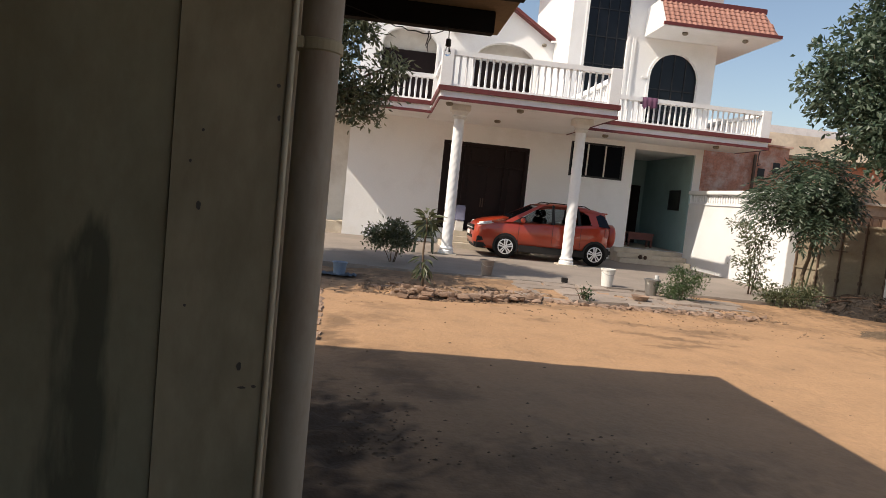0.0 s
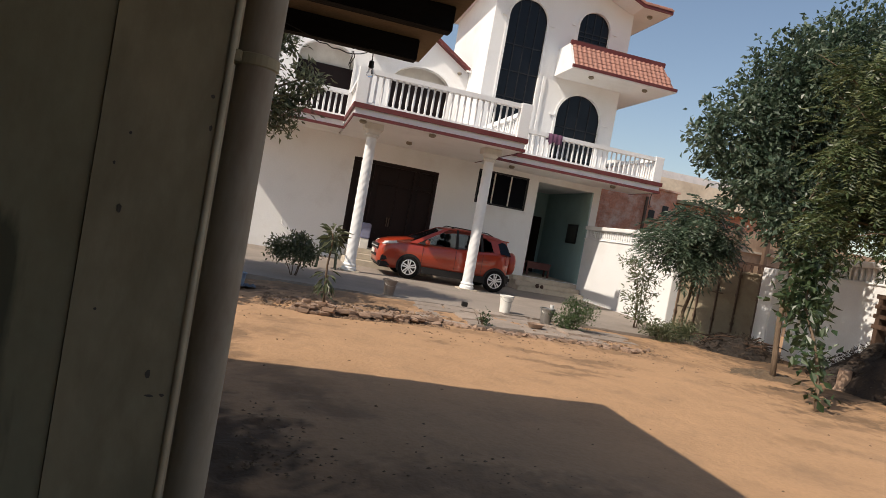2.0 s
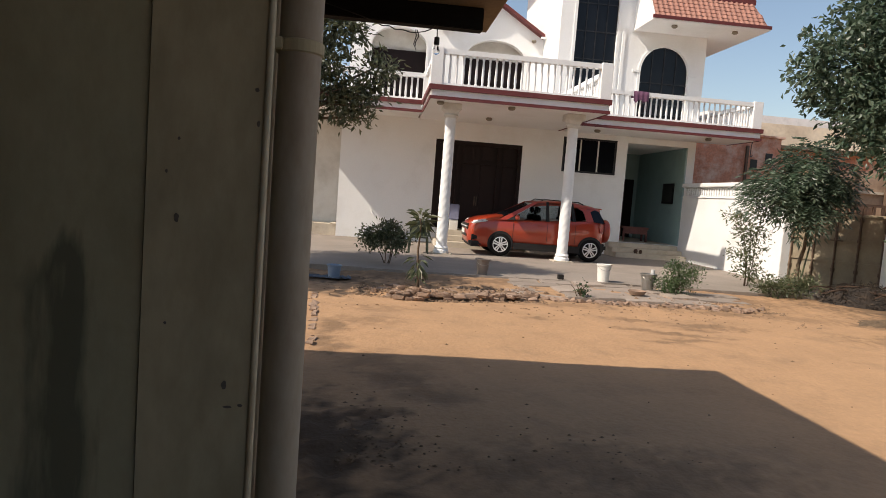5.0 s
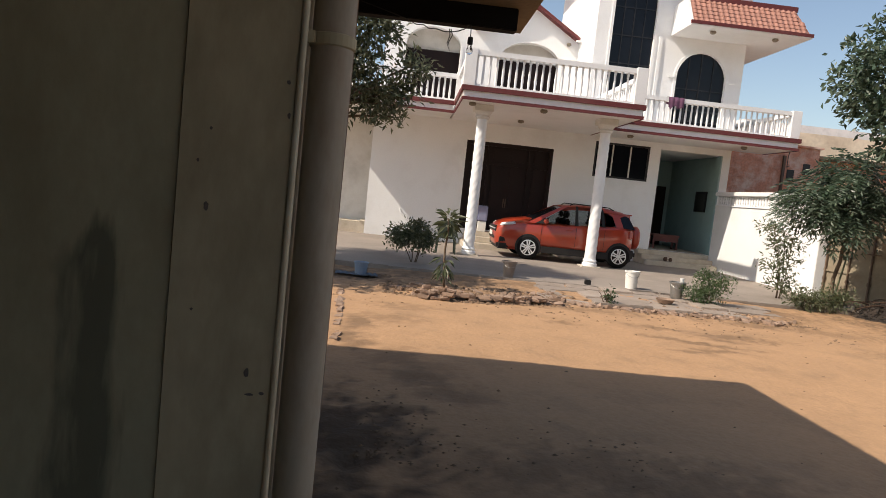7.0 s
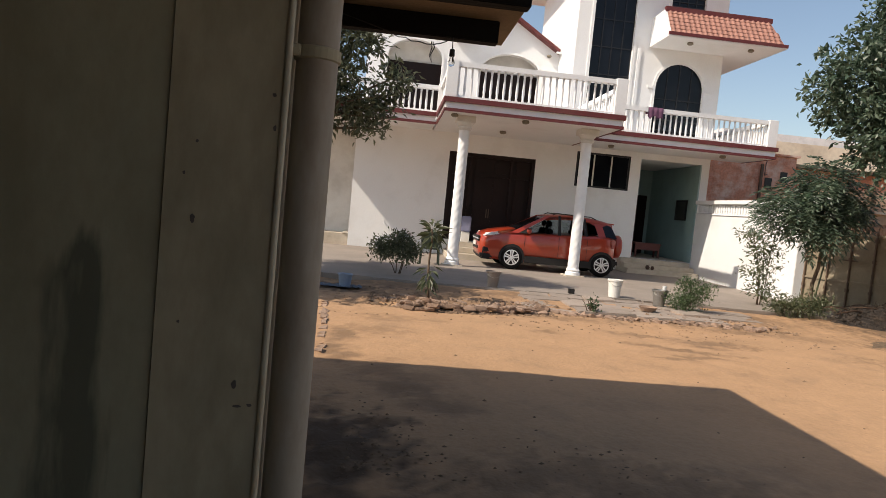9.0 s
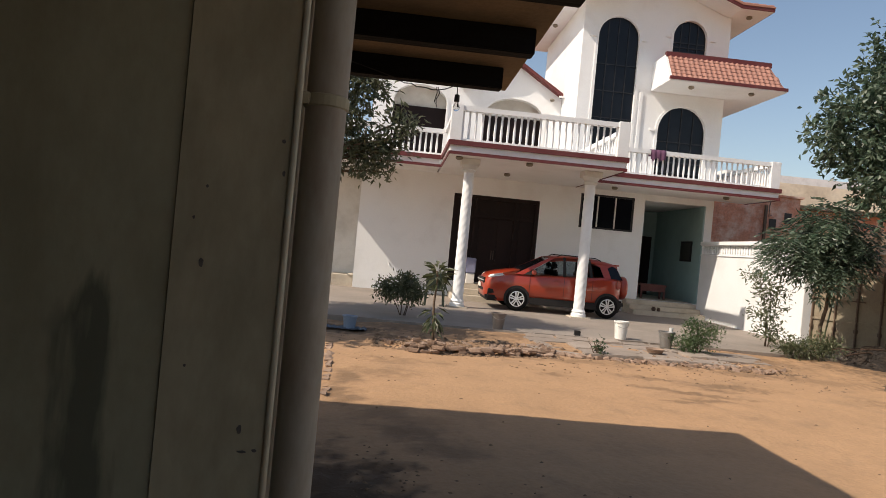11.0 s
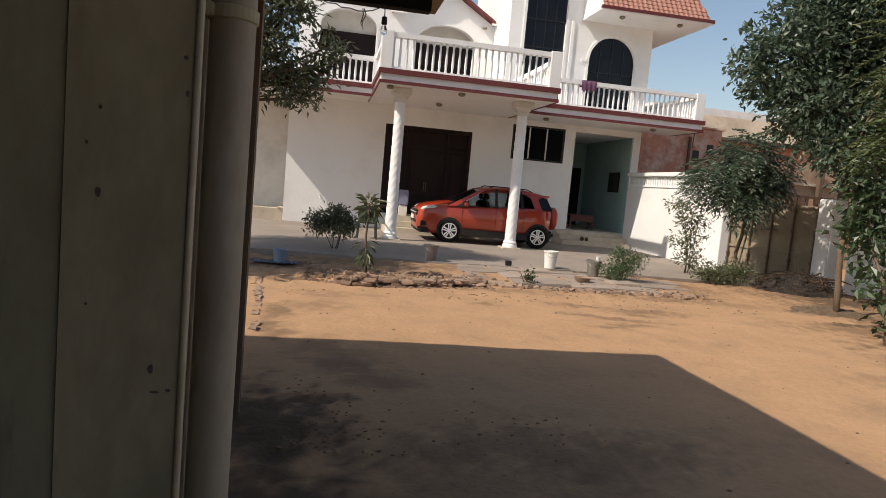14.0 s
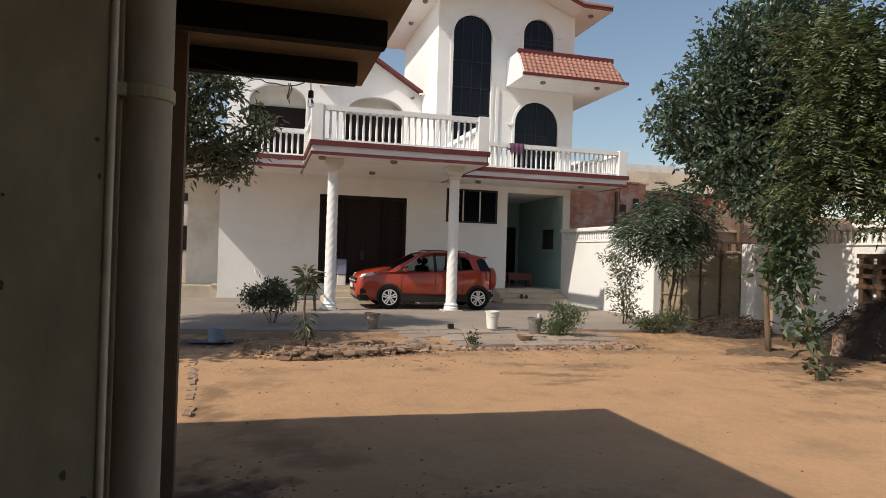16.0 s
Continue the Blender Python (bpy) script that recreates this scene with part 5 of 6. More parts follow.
    part("rear_spoiler", boxes((X + 3.52, X + 3.78, YC - 0.60, YC + 0.60, 1.475, 1.515), bevel=0.012), M["car_paint"], roof)
    # seats seen through the windows
    for f in (1.75, 2.65):
        for s in (-0.38, 0.38):
            bm = boxes((X + f + 0.15, X + f + 0.30, YC + s - 0.24, YC + s + 0.24, 0.7, 1.22), (X + f + 0.19, X + f + 0.29, YC + s - 0.13, YC + s + 0.13, 1.24, 1.44), bevel=0.04)
            part("seat_back", bm, M["cladding"], c)
    # wheels
    def wheel(x, y, s):
        bm = lathe(bmesh.new(), [(0.20, -0.10), (0.29, -0.105), (0.325, -0.075), (0.332, 0.0), (0.325, 0.075), (0.29, 0.105), (0.20, 0.10)], 0, 0, 0, 40)
        bmesh.ops.rotate(bm, verts=bm.verts, matrix=Matrix.Rotation(math.pi / 2, 3, "X"))
        bmesh.ops.translate(bm, verts=bm.verts, vec=(x, y, 0.332))
        w = part("wheel", bm, M["tyre"], c, "black tyre on a silver rim with split spokes", smooth=True)
        yo = y + s * 0.108
        bm = bmesh.new()
        n = 40
        for k in range(n):
            q0, q1 = 2 * math.pi * k / n, 2 * math.pi * (k + 1) / n
            for ra, rb, da, db in ((0.215, 0.195, 0, 0.004), (0.195, 0.180, 0.004, -0.03)):
                v = [bm.verts.new((x + r * math.cos(q), yo + s * d, 0.332 + r * math.sin(q))) for r, q, d in ((ra, q0, da), (ra, q1, da), (rb, q1, db), (rb, q0, db))]
                bm.faces.new(v)
        for k in range(5):
            q = 2 * math.pi * k / 5 + 0.3
            d, t = Vector((math.cos(q), 0, math.sin(q))), Vector((-math.sin(q), 0, math.cos(q)))
            ctr = Vector((x, yo, 0.332))
            for o in (-1, 1):
                v = [bm.verts.new(ctr + d * a + t * b + Vector((0, s * h, 0))) for a, b, h in ((0.02, o * 0.004, 0.0), (0.02, o * 0.030, 0.0), (0.195, o * 0.060, -0.004), (0.195, o * 0.014, -0.004))]
                bm.faces.new(v)
                u = [bm.verts.new(p.co - Vector((0, s * 0.03, 0))) for p in v]
                for i in range(4):
                    bm.faces.new((v[i], v[(i + 1) % 4], u[(i + 1) % 4], u[i]))
        part("rim", bm, M["alloy"], w)
        bm = lathe(bmesh.new(), [(0.19, 0), (0.19, 0.012)], 0, 0, 0, 30)
        bmesh.ops.rotate(bm, verts=bm.verts, matrix=Matrix.Rotation(math.pi / 2, 3, "X"))
        bmesh.ops.translate(bm, verts=bm.verts, vec=(x, yo - s * 0.05, 0.332))
        part("brake_disc", bm, M["black"], w)
        bm = lathe(bmesh.new(), [(0.045, -0.01), (0.04, 0.012)], 0, 0, 0, 20)
        bmesh.ops.rotate(bm, verts=bm.verts, matrix=Matrix.Rotation(math.pi / 2, 3, "X"))
        bmesh.ops.translate(bm, verts=bm.verts, vec=(x, yo + s * 0.002, 0.332))
        part("hub_cap", bm, M["alloy"], w)
        # dark wheel well and arch lip
        bm = lathe(bmesh.new(), [(0.360, -0.01), (0.360, 0.003), (0.350, 0.008)], 0, 0, 0, 40)
        bmesh.ops.rotate(bm, verts=bm.verts, matrix=Matrix.Rotation(math.pi / 2, 3, "X"))
        bmesh.ops.translate(bm, verts=[v for v in bm.verts], vec=(x, YC + s * W, 0.345))
        bmesh.ops.bisect_plane(bm, geom=bm.verts[:] + bm.edges[:] + bm.faces[:], plane_co=(0, 0, 0.20), plane_no=(0, 0, -1), clear_outer=True)
        part("wheel_arch", bm, M["cladding"], body)
    for x in (X + 0.89, X + 3.435):
        for s in (-1, 1):
            wheel(x, YC + s * (W - 0.088), s)
    bm = lathe(bmesh.new(), [(0.10, -0.11), (0.30, -0.11), (0.335, -0.07), (0.335, 0.06), (0.30, 0.10), (0.1, 0.115)], 0, 0, 0, 36)
    bmesh.ops.rotate(bm, verts=bm.verts, matrix=Matrix.Rotation(math.pi / 2, 3, "Y"))
    bmesh.ops.translate(bm, verts=bm.verts, vec=(X + 4.06, YC - 0.08, 0.86))
    part("spare_wheel_cover", bm, M["car_paint"], c, smooth=True)


car()
compound_wall()


# ---------------------------------------------------------------- yard things
def bucket(name, label, x, y, z, r0, r1, h, mat, handle=True):
    b = thing(name, label, "bucket", (x, y, z))
    bm = lathe(bmesh.new(), [(r0, 0), (r0 + (r1 - r0) * 0.9, h * 0.90), (r1 + 0.012, h * 0.91), (r1 + 0.014, h), (r1 - 0.004, h), (r1 - 0.012, h * 0.9), (r0 - 0.008, 0.012)], x, y, z, 24)
    part("pail", bm, M[mat], b, smooth=False)
    if handle:
        bm = bmesh.new()
        tube(bm, [(x + r1 * math.cos(q), y - (r1 + 0.012) * abs(math.sin(q)) * 0.9 - 0.004, z + h * 0.92 - 0.10 * math.sin(q)) for q in [math.pi * k / 12 for k in range(13)]], 0.004, 6)
        part("wire_handle", bm, M["steel"], b)
    return b


def yard_things():
    bucket("white_bucket", "white plastic paint bucket on the driveway edge", 5.46, 13.62, 0.0, 0.115, 0.145, 0.37, "white_plastic")
    bucket("grey_bucket", "old grey-brown bucket standing on the driveway edge", 2.85, 13.50, 0.0, 0.10, 0.145, 0.33, "grey_bucket")
    bucket("steel_bucket", "dull steel bucket on the stone slabs", 6.02, 12.62, 0.0, 0.10, 0.15, 0.33, "steel")
    m = thing("steel_mug", "small pale mug resting on the steel bucket", "mug", (6.10, 12.62, 0.335))
    part("mug_body", boxes((6.0, 6.17, 12.60, 12.63, 0.332, 0.337)), M["steel"], m)
    part("mug_cup", lathe(bmesh.new(), [(0.035, 0.0), (0.042, 0.075), (0.038, 0.075), (0.032, 0.006)], 6.10, 12.615, 0.337, 16), M["lens"], m)
    bucket("blue_tub", "faded blue plastic tub standing in the mud", -0.06, 11.95, -0.04, 0.10, 0.125, 0.23, "blue_plastic", False)
    t = thing("blue_sheet", "crumpled pale blue plastic sheet on the mud", "sheet", (-0.1, 11.9, -0.05))
    bm = bmesh.new()
    n = 14
    g = [[bm.verts.new((-0.5 + 0.75 * i / n, 11.78 + 0.3 * j / n, -0.035 + 0.05 * abs(noise.noise((i * 0.5, j * 0.6, 1))))) for i in range(n + 1)] for j in range(n + 1)]
    for j in range(n):
        for i in range(n):
            bm.faces.new((g[j][i], g[j][i + 1], g[j + 1][i + 1], g[j + 1][i]))
    part("sheet_folds", bm, M["mud_blue"], t)
    b = thing("loose_block", "small dark block on the driveway edge", "block", (4.52, 13.55, 0))
    part("block_body", boxes((4.46, 4.58, 13.5, 13.6, 0.0, 0.10), bevel=0.008), M["cladding"], b)
    b = thing("shallow_bowl", "shallow brown clay bowl on the slabs", "bowl", (5.46, 11.75, 0))
    part("bowl_body", lathe(bmesh.new(), [(0.12, 0.01), (0.17, 0.09), (0.155, 0.09), (0.11, 0.025)], 5.46, 11.75, 0.0, 20), M["old_brick"], b)
    # plastic chair behind the seedling
    c = thing("plastic_chair", "dark green moulded plastic armchair on the driveway", "chair", (1.75, 17.6, 0))
    x, y = 1.75, 17.55
    part("seat", boxes((x - 0.24, x + 0.24, y - 0.22, y + 0.22, 0.40, 0.44), bevel=0.015), M["green_plastic"], c)
    for dx in (-0.22, 0.22):
        for dy in (-0.2, 0.2):
            part("leg", bar(bmesh.new(), (x + dx * 1.12, y + dy * 1.1, 0), (x + dx, y + dy, 0.41), 0.04, 0.04), M["green_plastic"], c)
        bm = bmesh.new()
        tube(bm, [(x + dx, y - 0.2, 0.44), (x + dx * 1.12, y - 0.21, 0.62), (x + dx * 1.12, y + 0.1, 0.64), (x + dx, y + 0.22, 0.6)], 0.022, 8)
        part("armrest", bm, M["green_plastic"], c)
    part("backrest", prism(bmesh.new(), [(x - 0.23, 0.44), (x + 0.23, 0.44), (x + 0.25, 0.75), (x + 0.17, 0.85), (x - 0.17, 0.85), (x - 0.25, 0.75)], 1, y + 0.20, y + 0.225), M["green_plastic"], c)
    # table with a cloth beside the door
    t = thing("side_table", "small table draped in pale blue cloth by the door", "table", (3.02, 21.05, 0.495))
    part("cloth", boxes((2.88, 3.18, 20.90, 21.2, 0.82, 1.31), bevel=0.03), M["blue_cloth"], t)
    part("table_body", boxes((2.90, 3.16, 20.92, 21.18, 0.495, 0.815), bevel=0.01), M["white_plastic"], t)
    # alcove things
    b = thing("wooden_bench", "faded red wooden bench inside the teal alcove", "bench", (9.75, 23.2, 0.44))
    part("seat", boxes((9.3, 10.25, 22.9, 23.4, 0.88, 0.95), bevel=0.01), M["bench_red"], b)
    part("apron", boxes((9.34, 10.21, 22.93, 22.96, 0.70, 0.879)), M["bench_red"], b)
    for dx in (9.36, 10.19):
        for dy in (22.95, 23.35):
            part("leg", boxes((dx - 0.03, dx + 0.03, dy - 0.03, dy + 0.03, 0.44, 0.88)), M["bench_red"], b)
    for x, y, z, r in ((9.03, 20.87, 0.15, 0.07), (9.20, 20.88, 0.15, 0.06), (11.0, 20.45, 0.0, 0.15)):
        p = thing("clay_pot", "small dark clay pot standing by the alcove steps", "pot", (x, y, z), group="clay pots by the steps")
        part("pot_body", lathe(bmesh.new(), [(r * 0.6, 0.0), (r, r * 0.9), (r * 0.95, r * 1.3), (r * 0.6, r * 1.7), (r * 0.75, r * 2.0), (r * 0.6, r * 1.98), (r * 0.5, r * 1.6)], x, y, z, 16), M["old_wood"], p, smooth=True)
    PY0, PY1 = 22.55, 23.45
    f = thing("wall_picture", "dark framed picture on the teal alcove wall", "picture", (10.86, 23.4, 2.3))
    part("frame", boxes((10.845, 10.878, PY0, PY1, 1.86, 2.58), bevel=0.008), M["black_frame"], f)
    part("print", boxes((10.838, 10.844, PY0 + 0.06, PY1 - 0.06, 1.92, 2.52)), M["picture"], f)
    # cloth drying on the balcony rail
    c = thing("drying_cloth", "mauve cloth hung over the balcony rail", "cloth", (8.3, 19.8, 5.1))
    bm = bmesh.new()
    n = 12
    rows_ = []
    for j, (yy, zz) in enumerate(((20.06, 4.95), (20.05, 5.135), (19.93, 5.145), (19.805, 5.13), (19.79, 4.99), (19.785, 4.84))):
        rows_.append([bm.verts.new((8.06 + 0.48 * i / n, yy + (0.015 * math.sin(i * 1.7) if j != 2 else 0), zz + (-0.06 * (i % 5 == 2) - 0.03 * math.sin(i * 0.9) if j == 5 else 0))) for i in range(n + 1)])
    for a, q in zip(rows_, rows_[1:]):
        for i in range(n):
            bm.faces.new((a[i], a[i + 1], q[i + 1], q[i]))
    part("cloth_fold", bm, M["mauve_cloth"], c, smooth=True)
    # sagging cable with a bulb under the far beam
    w = thing("hanging_cable", "sagging black twisted cable with a bare bulb", "cable", (0.7, 4.8, 2.7))
    bm = bmesh.new()
    tube(bm, [(0.20, 4.86, 2.82), (0.42, 4.86, 2.765), (0.52, 4.86, 2.738), (0.60, 4.86, 2.705), (0.65, 4.86, 2.708), (0.69, 4.86, 2.688), (0.75, 4.86, 2.690), (0.80, 4.86, 2.678), (0.85, 4.86, 2.682), (0.90, 4.86, 2.694), (0.94, 4.86, 2.712), (0.97, 4.86, 2.745)], 0.004, 6)
    tube(bm, [(0.845, 4.86, 2.70), (0.86, 4.86, 2.66), (0.838, 4.86, 2.61), (0.848, 4.86, 2.555), (0.828, 4.86, 2.60), (0.842, 4.86, 2.66), (0.835, 4.86, 2.70)], 0.004, 6)
    tube(bm, [(0.985, 4.86, 2.745), (0.988, 4.86, 2.66)], 0.004, 6)
    part("cable", bm, M["black"], w)
    part("bulb_holder", lathe(bmesh.new(), [(0.008, 0.05), (0.018, 0.045), (0.020, 0.0), (0.016, -0.005)], 0.988, 4.86, 2.615, 12), M["black"], w)
    part("bulb", lathe(bmesh.new(), [(0.012, 0.0), (0.016, -0.015), (0.026, -0.04), (0.022, -0.06), (0.007, -0.07)], 0.988, 4.86, 2.612, 14), M["bulb"], w, "clear glass bulb", smooth=True)


yard_things()


def heaps():
    def heap(name, label, x, y, rx, ry, h, mat, seed):
        bm = bmesh.new()
        n, m = 40, 14
        ctr = bm.verts.new((x, y, h * 0.95))
        prev = None
        rings = []
        for j in range(1, m + 1):
            f = j / m
            ring = []
            for k in range(n):
                q = 2 * math.pi * k / n
                edge = 1 + 0.18 * noise.noise((math.cos(q) * 1.5 + seed, math.sin(q) * 1.5, 0))
                px, py = x + rx * f * edge * math.cos(q), y + ry * f * edge * math.sin(q)
                z = h * (1 - f ** 1.8) + h * 0.28 * noise.noise((px * 2.5, py * 2.5, seed)) * (1 - f * 0.7) + 0.04 * noise.noise((px * 9, py * 9, seed)) - 0.1 * f
                ring.append(bm.verts.new((px, py, z)))
            rings.append(ring)
        for k in range(n):
            bm.faces.new((ctr, rings[0][k], rings[0][(k + 1) % n]))
        for a, b in zip(rings, rings[1:]):
            for k in range(n):
                bm.faces.new((a[k], b[k], b[(k + 1) % n], a[(k + 1) % n]))
        t = thing(name, label, "heap", (x, y, -0.05))
        part("heap_body", bm, M[mat], t, smooth=False)
        if h > 0.2:
            # loose straw and rags of litter over the heap
            n = 2600 if h > 0.5 else 1300
            q, f = rnd.uniform(0, 2 * math.pi, n), np.sqrt(rnd.uniform(0, 1, n)) * 1.05
            at = np.stack([x + rx * f * np.cos(q), y + ry * f * np.sin(q), h * (1 - f ** 1.8) + rnd.uniform(-0.03, 0.07, n)], 1)
            al = rnd.normal(size=(n, 3)) * np.array([1, 1, 0.5])
            leaf_object("litter", leaves_mesh("litter", at, al, rnd.normal(size=(n, 3)), rnd.uniform(0.04, 0.13, n), M["straw"], 0.18), t, "dark dry straw and litter")
        return t
    heap("ash_heap", "large dark heap of ash and dung by the wall", 11.85, 9.6, 1.0, 2.0, 0.95, "dung", 2)
    heap("rubbish_heap", "low dark heap of rubbish and sticks by the gate", 10.9, 12.9, 0.9, 0.8, 0.34, "dung", 7)
    heap("tree_mound", "low mound of dark soil and painted shade under the tree", 9.5, 10.3, 0.9, 0.6, 0.05, "shade_soil", 11)
    s = thing("tree_stump", "short sawn tree stump in front of the heap", "stump", (10.9, 10.0, -0.1))
    part("stump_body", lathe(bmesh.new(), [(0.16, 0), (0.12, 0.1), (0.11, 0.4), (0.09, 0.42)], 10.9, 10.0, -0.1, 14), M["old_brick"], s)
    # sticks on the heaps
    for k in range(16):
        x, y = 10.3 + rnd.uniform(0, 1.2), 12.3 + rnd.uniform(0, 1.2)
        q = rnd.uniform(0, 6.28)
        st = thing("dry_stick", "dry crooked stick lying on the rubbish heap", "stick", (x, y, 0.2), group="sticks on the heap")
        bm = bmesh.new()
        limb(bm, (x, y, 0.16 + rnd.uniform(0, 0.14)), (x + 0.9 * math.cos(q), y + 0.5 * math.sin(q), 0.12 + rnd.uniform(0, 0.2)), 0.022, 0.010, 0.1, 5, 6)
        part("stick_wood", bm, M["old_wood"], st)
    # stack of slatted wooden frames against the wall
    p = thing("slatted_crate", "stack of old brown slatted wooden frames", "crate", (12.1, 10.4, 1.1))
    for z in (1.12, 1.33, 1.52, 1.72):
        part("slat", boxes((12.05, 12.12, 9.2, 10.75, z, z + 0.09), bevel=0.006), M["old_wood"], p)
    for y in (9.3, 9.85, 10.25, 10.65):
        part("upright", boxes((12.06, 12.30, y - 0.05, y + 0.05, 0.3, 1.80), bevel=0.006), M["old_wood"], p)


heaps()


def background():
    b = thing("brick_building", "weathered red brick building behind the boundary wall", "building", (15.5, 27, 0))
    part("brick_wall", boxes((11.8, 17.4, 27.0, 27.3, -0.1, 5.0), (17.15, 17.4, 27.3, 33, -0.1, 5.0)), M["brick_red"], b)
    for x0, z0 in ((16.1, 3.6), (16.75, 3.9)):
        part("window_hole", boxes((x0, x0 + 0.3, 26.97, 26.995, z0, z0 + 0.45)), M["black_frame"], b)
    part("coping", boxes((11.7, 17.5, 26.9, 27.4, 5.0, 5.08)), M["brick_red"], b)
    part("rain_pipe", boxes((15.85, 15.95, 26.9, 26.99, -0.1, 4.6)), M["rust"], b)
    b = thing("cream_building", "cream limewashed building beyond the gate", "building", (20, 30, 0))
    part("lower_wall", boxes((17.6, 30, 30.0, 34, -0.1, 4.9)), M["brick_red"], b)
    part("ledge", boxes((17.4, 30.2, 29.5, 34.1, 4.9, 5.05)), M["rust"], b)
    part("upper_wall", boxes((17.7, 30, 30.2, 34, 5.05, 6.1)), M["cream"], b)
    b = thing("low_house", "brown plastered low house seen over the gate", "building", (19, 22, 0))
    part("house_wall", boxes((13.9, 30.0, 20.0, 20.3, -0.1, 3.3)), M["umber"], b)
    for x in (15.45, 16.6, 18.9):
        part("porch_post", boxes((x, x + 0.16, 19.72, 19.88, -0.1, 3.3), bevel=0.01), M["rust"], b, "brown painted porch post")
    part("lintel", boxes((14.0, 30.0, 19.9, 19.996, 2.62, 2.70)), M["step"], b)
    part("balcony_rail", boxes((13.9, 30, 19.6, 19.66, 2.20, 2.28), (13.9, 30, 19.6, 19.66, 1.88, 1.95)), M["old_wood"], b)
    for k in range(40):
        part("rail_bar", boxes((14.0 + k * 0.3, 14.08 + k * 0.3, 19.60, 19.66, 1.95, 2.20)), M["old_wood"], b)
    for x in (18.2, 20.6, 23.0):
        part("window_hole", boxes((x, x + 0.9, 19.96, 19.995, 1.2, 2.3)), M["rust"], b)
    b = thing("distant_block", "hazy grey apartment block far away", "building", (26, 46, 0))
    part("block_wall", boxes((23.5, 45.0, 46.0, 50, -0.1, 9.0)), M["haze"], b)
    for k in range(8):
        part("window_hole", boxes((24.5 + 2.2 * k, 25.3 + 2.2 * k, 45.96, 45.995, 6.6, 7.8)), M["rust"], b)
    w = thing("service_cable", "thin black service cable sagging past the balcony", "cable", (12.2, 20, 4))
    tube_pts = [(12.2, 19.9, 4.6), (13.5, 22.5, 4.1), (15.5, 26.0, 4.05), (17.9, 29.45, 4.6)]
    part("cable", tube(bmesh.new(), tube_pts, 0.014, 6), M["black"], w)
    b = thing("neighbour_house", "pale neighbouring house seen past the wing", "building", (-6, 32, 0))
    part("house_wall", boxes((-14, -2.2, 32, 36, -0.1, 6.2)), M["shade_white"], b)
    for x, z in ((-4.4, 3.6), (-3.3, 3.6), (-4.4, 1.4), (-3.3, 1.4)):
        part("window_hole", boxes((x, x + 0.7, 31.96, 31.995, z, z + 1.1)), M["black_frame"], b)


background()


def wall_marks():
    """Flakes, nail holes and damp on the pier and panel."""
    def patch(name, label, x, z, w, h, y, mat, seed, n=18):
        bm = bmesh.new()
        pts = []
        for k in range(n):
            q = 2 * math.pi * k / n
            r = 1 + 0.45 * noise.noise((math.cos(q) * 1.3 + seed, math.sin(q) * 1.3, seed))
            pts.append((x + w / 2 * r * math.cos(q), z + h / 2 * r * math.sin(q)))
        prism(bm, pts, 1, y - 0.0012, y + 0.001)
        s = thing(name, label, "stain", (x, y, z))
        part("stain_film", bm, mat, s)
    y = 1.765
    for k, (x, z, w, h) in enumerate(((0.311, 1.05, 0.013, 0.02), (0.322, 0.995, 0.022, 0.006), (0.352, 1.00, 0.012, 0.008), (0.180, 1.46, 0.012, 0.022), (0.152, 1.57, 0.007, 0.008), (0.178, 1.65, 0.007, 0.007),
                                      (0.163, 1.20, 0.007, 0.007), (0.362, 1.70, 0.008, 0.014), (0.355, 1.78, 0.010, 0.010))):
        patch("paint_chip", "small dark chip in the limewash", x, z, w, h, y, M["mud"] if w < 0.025 else M["soot"], k)

wall_marks()


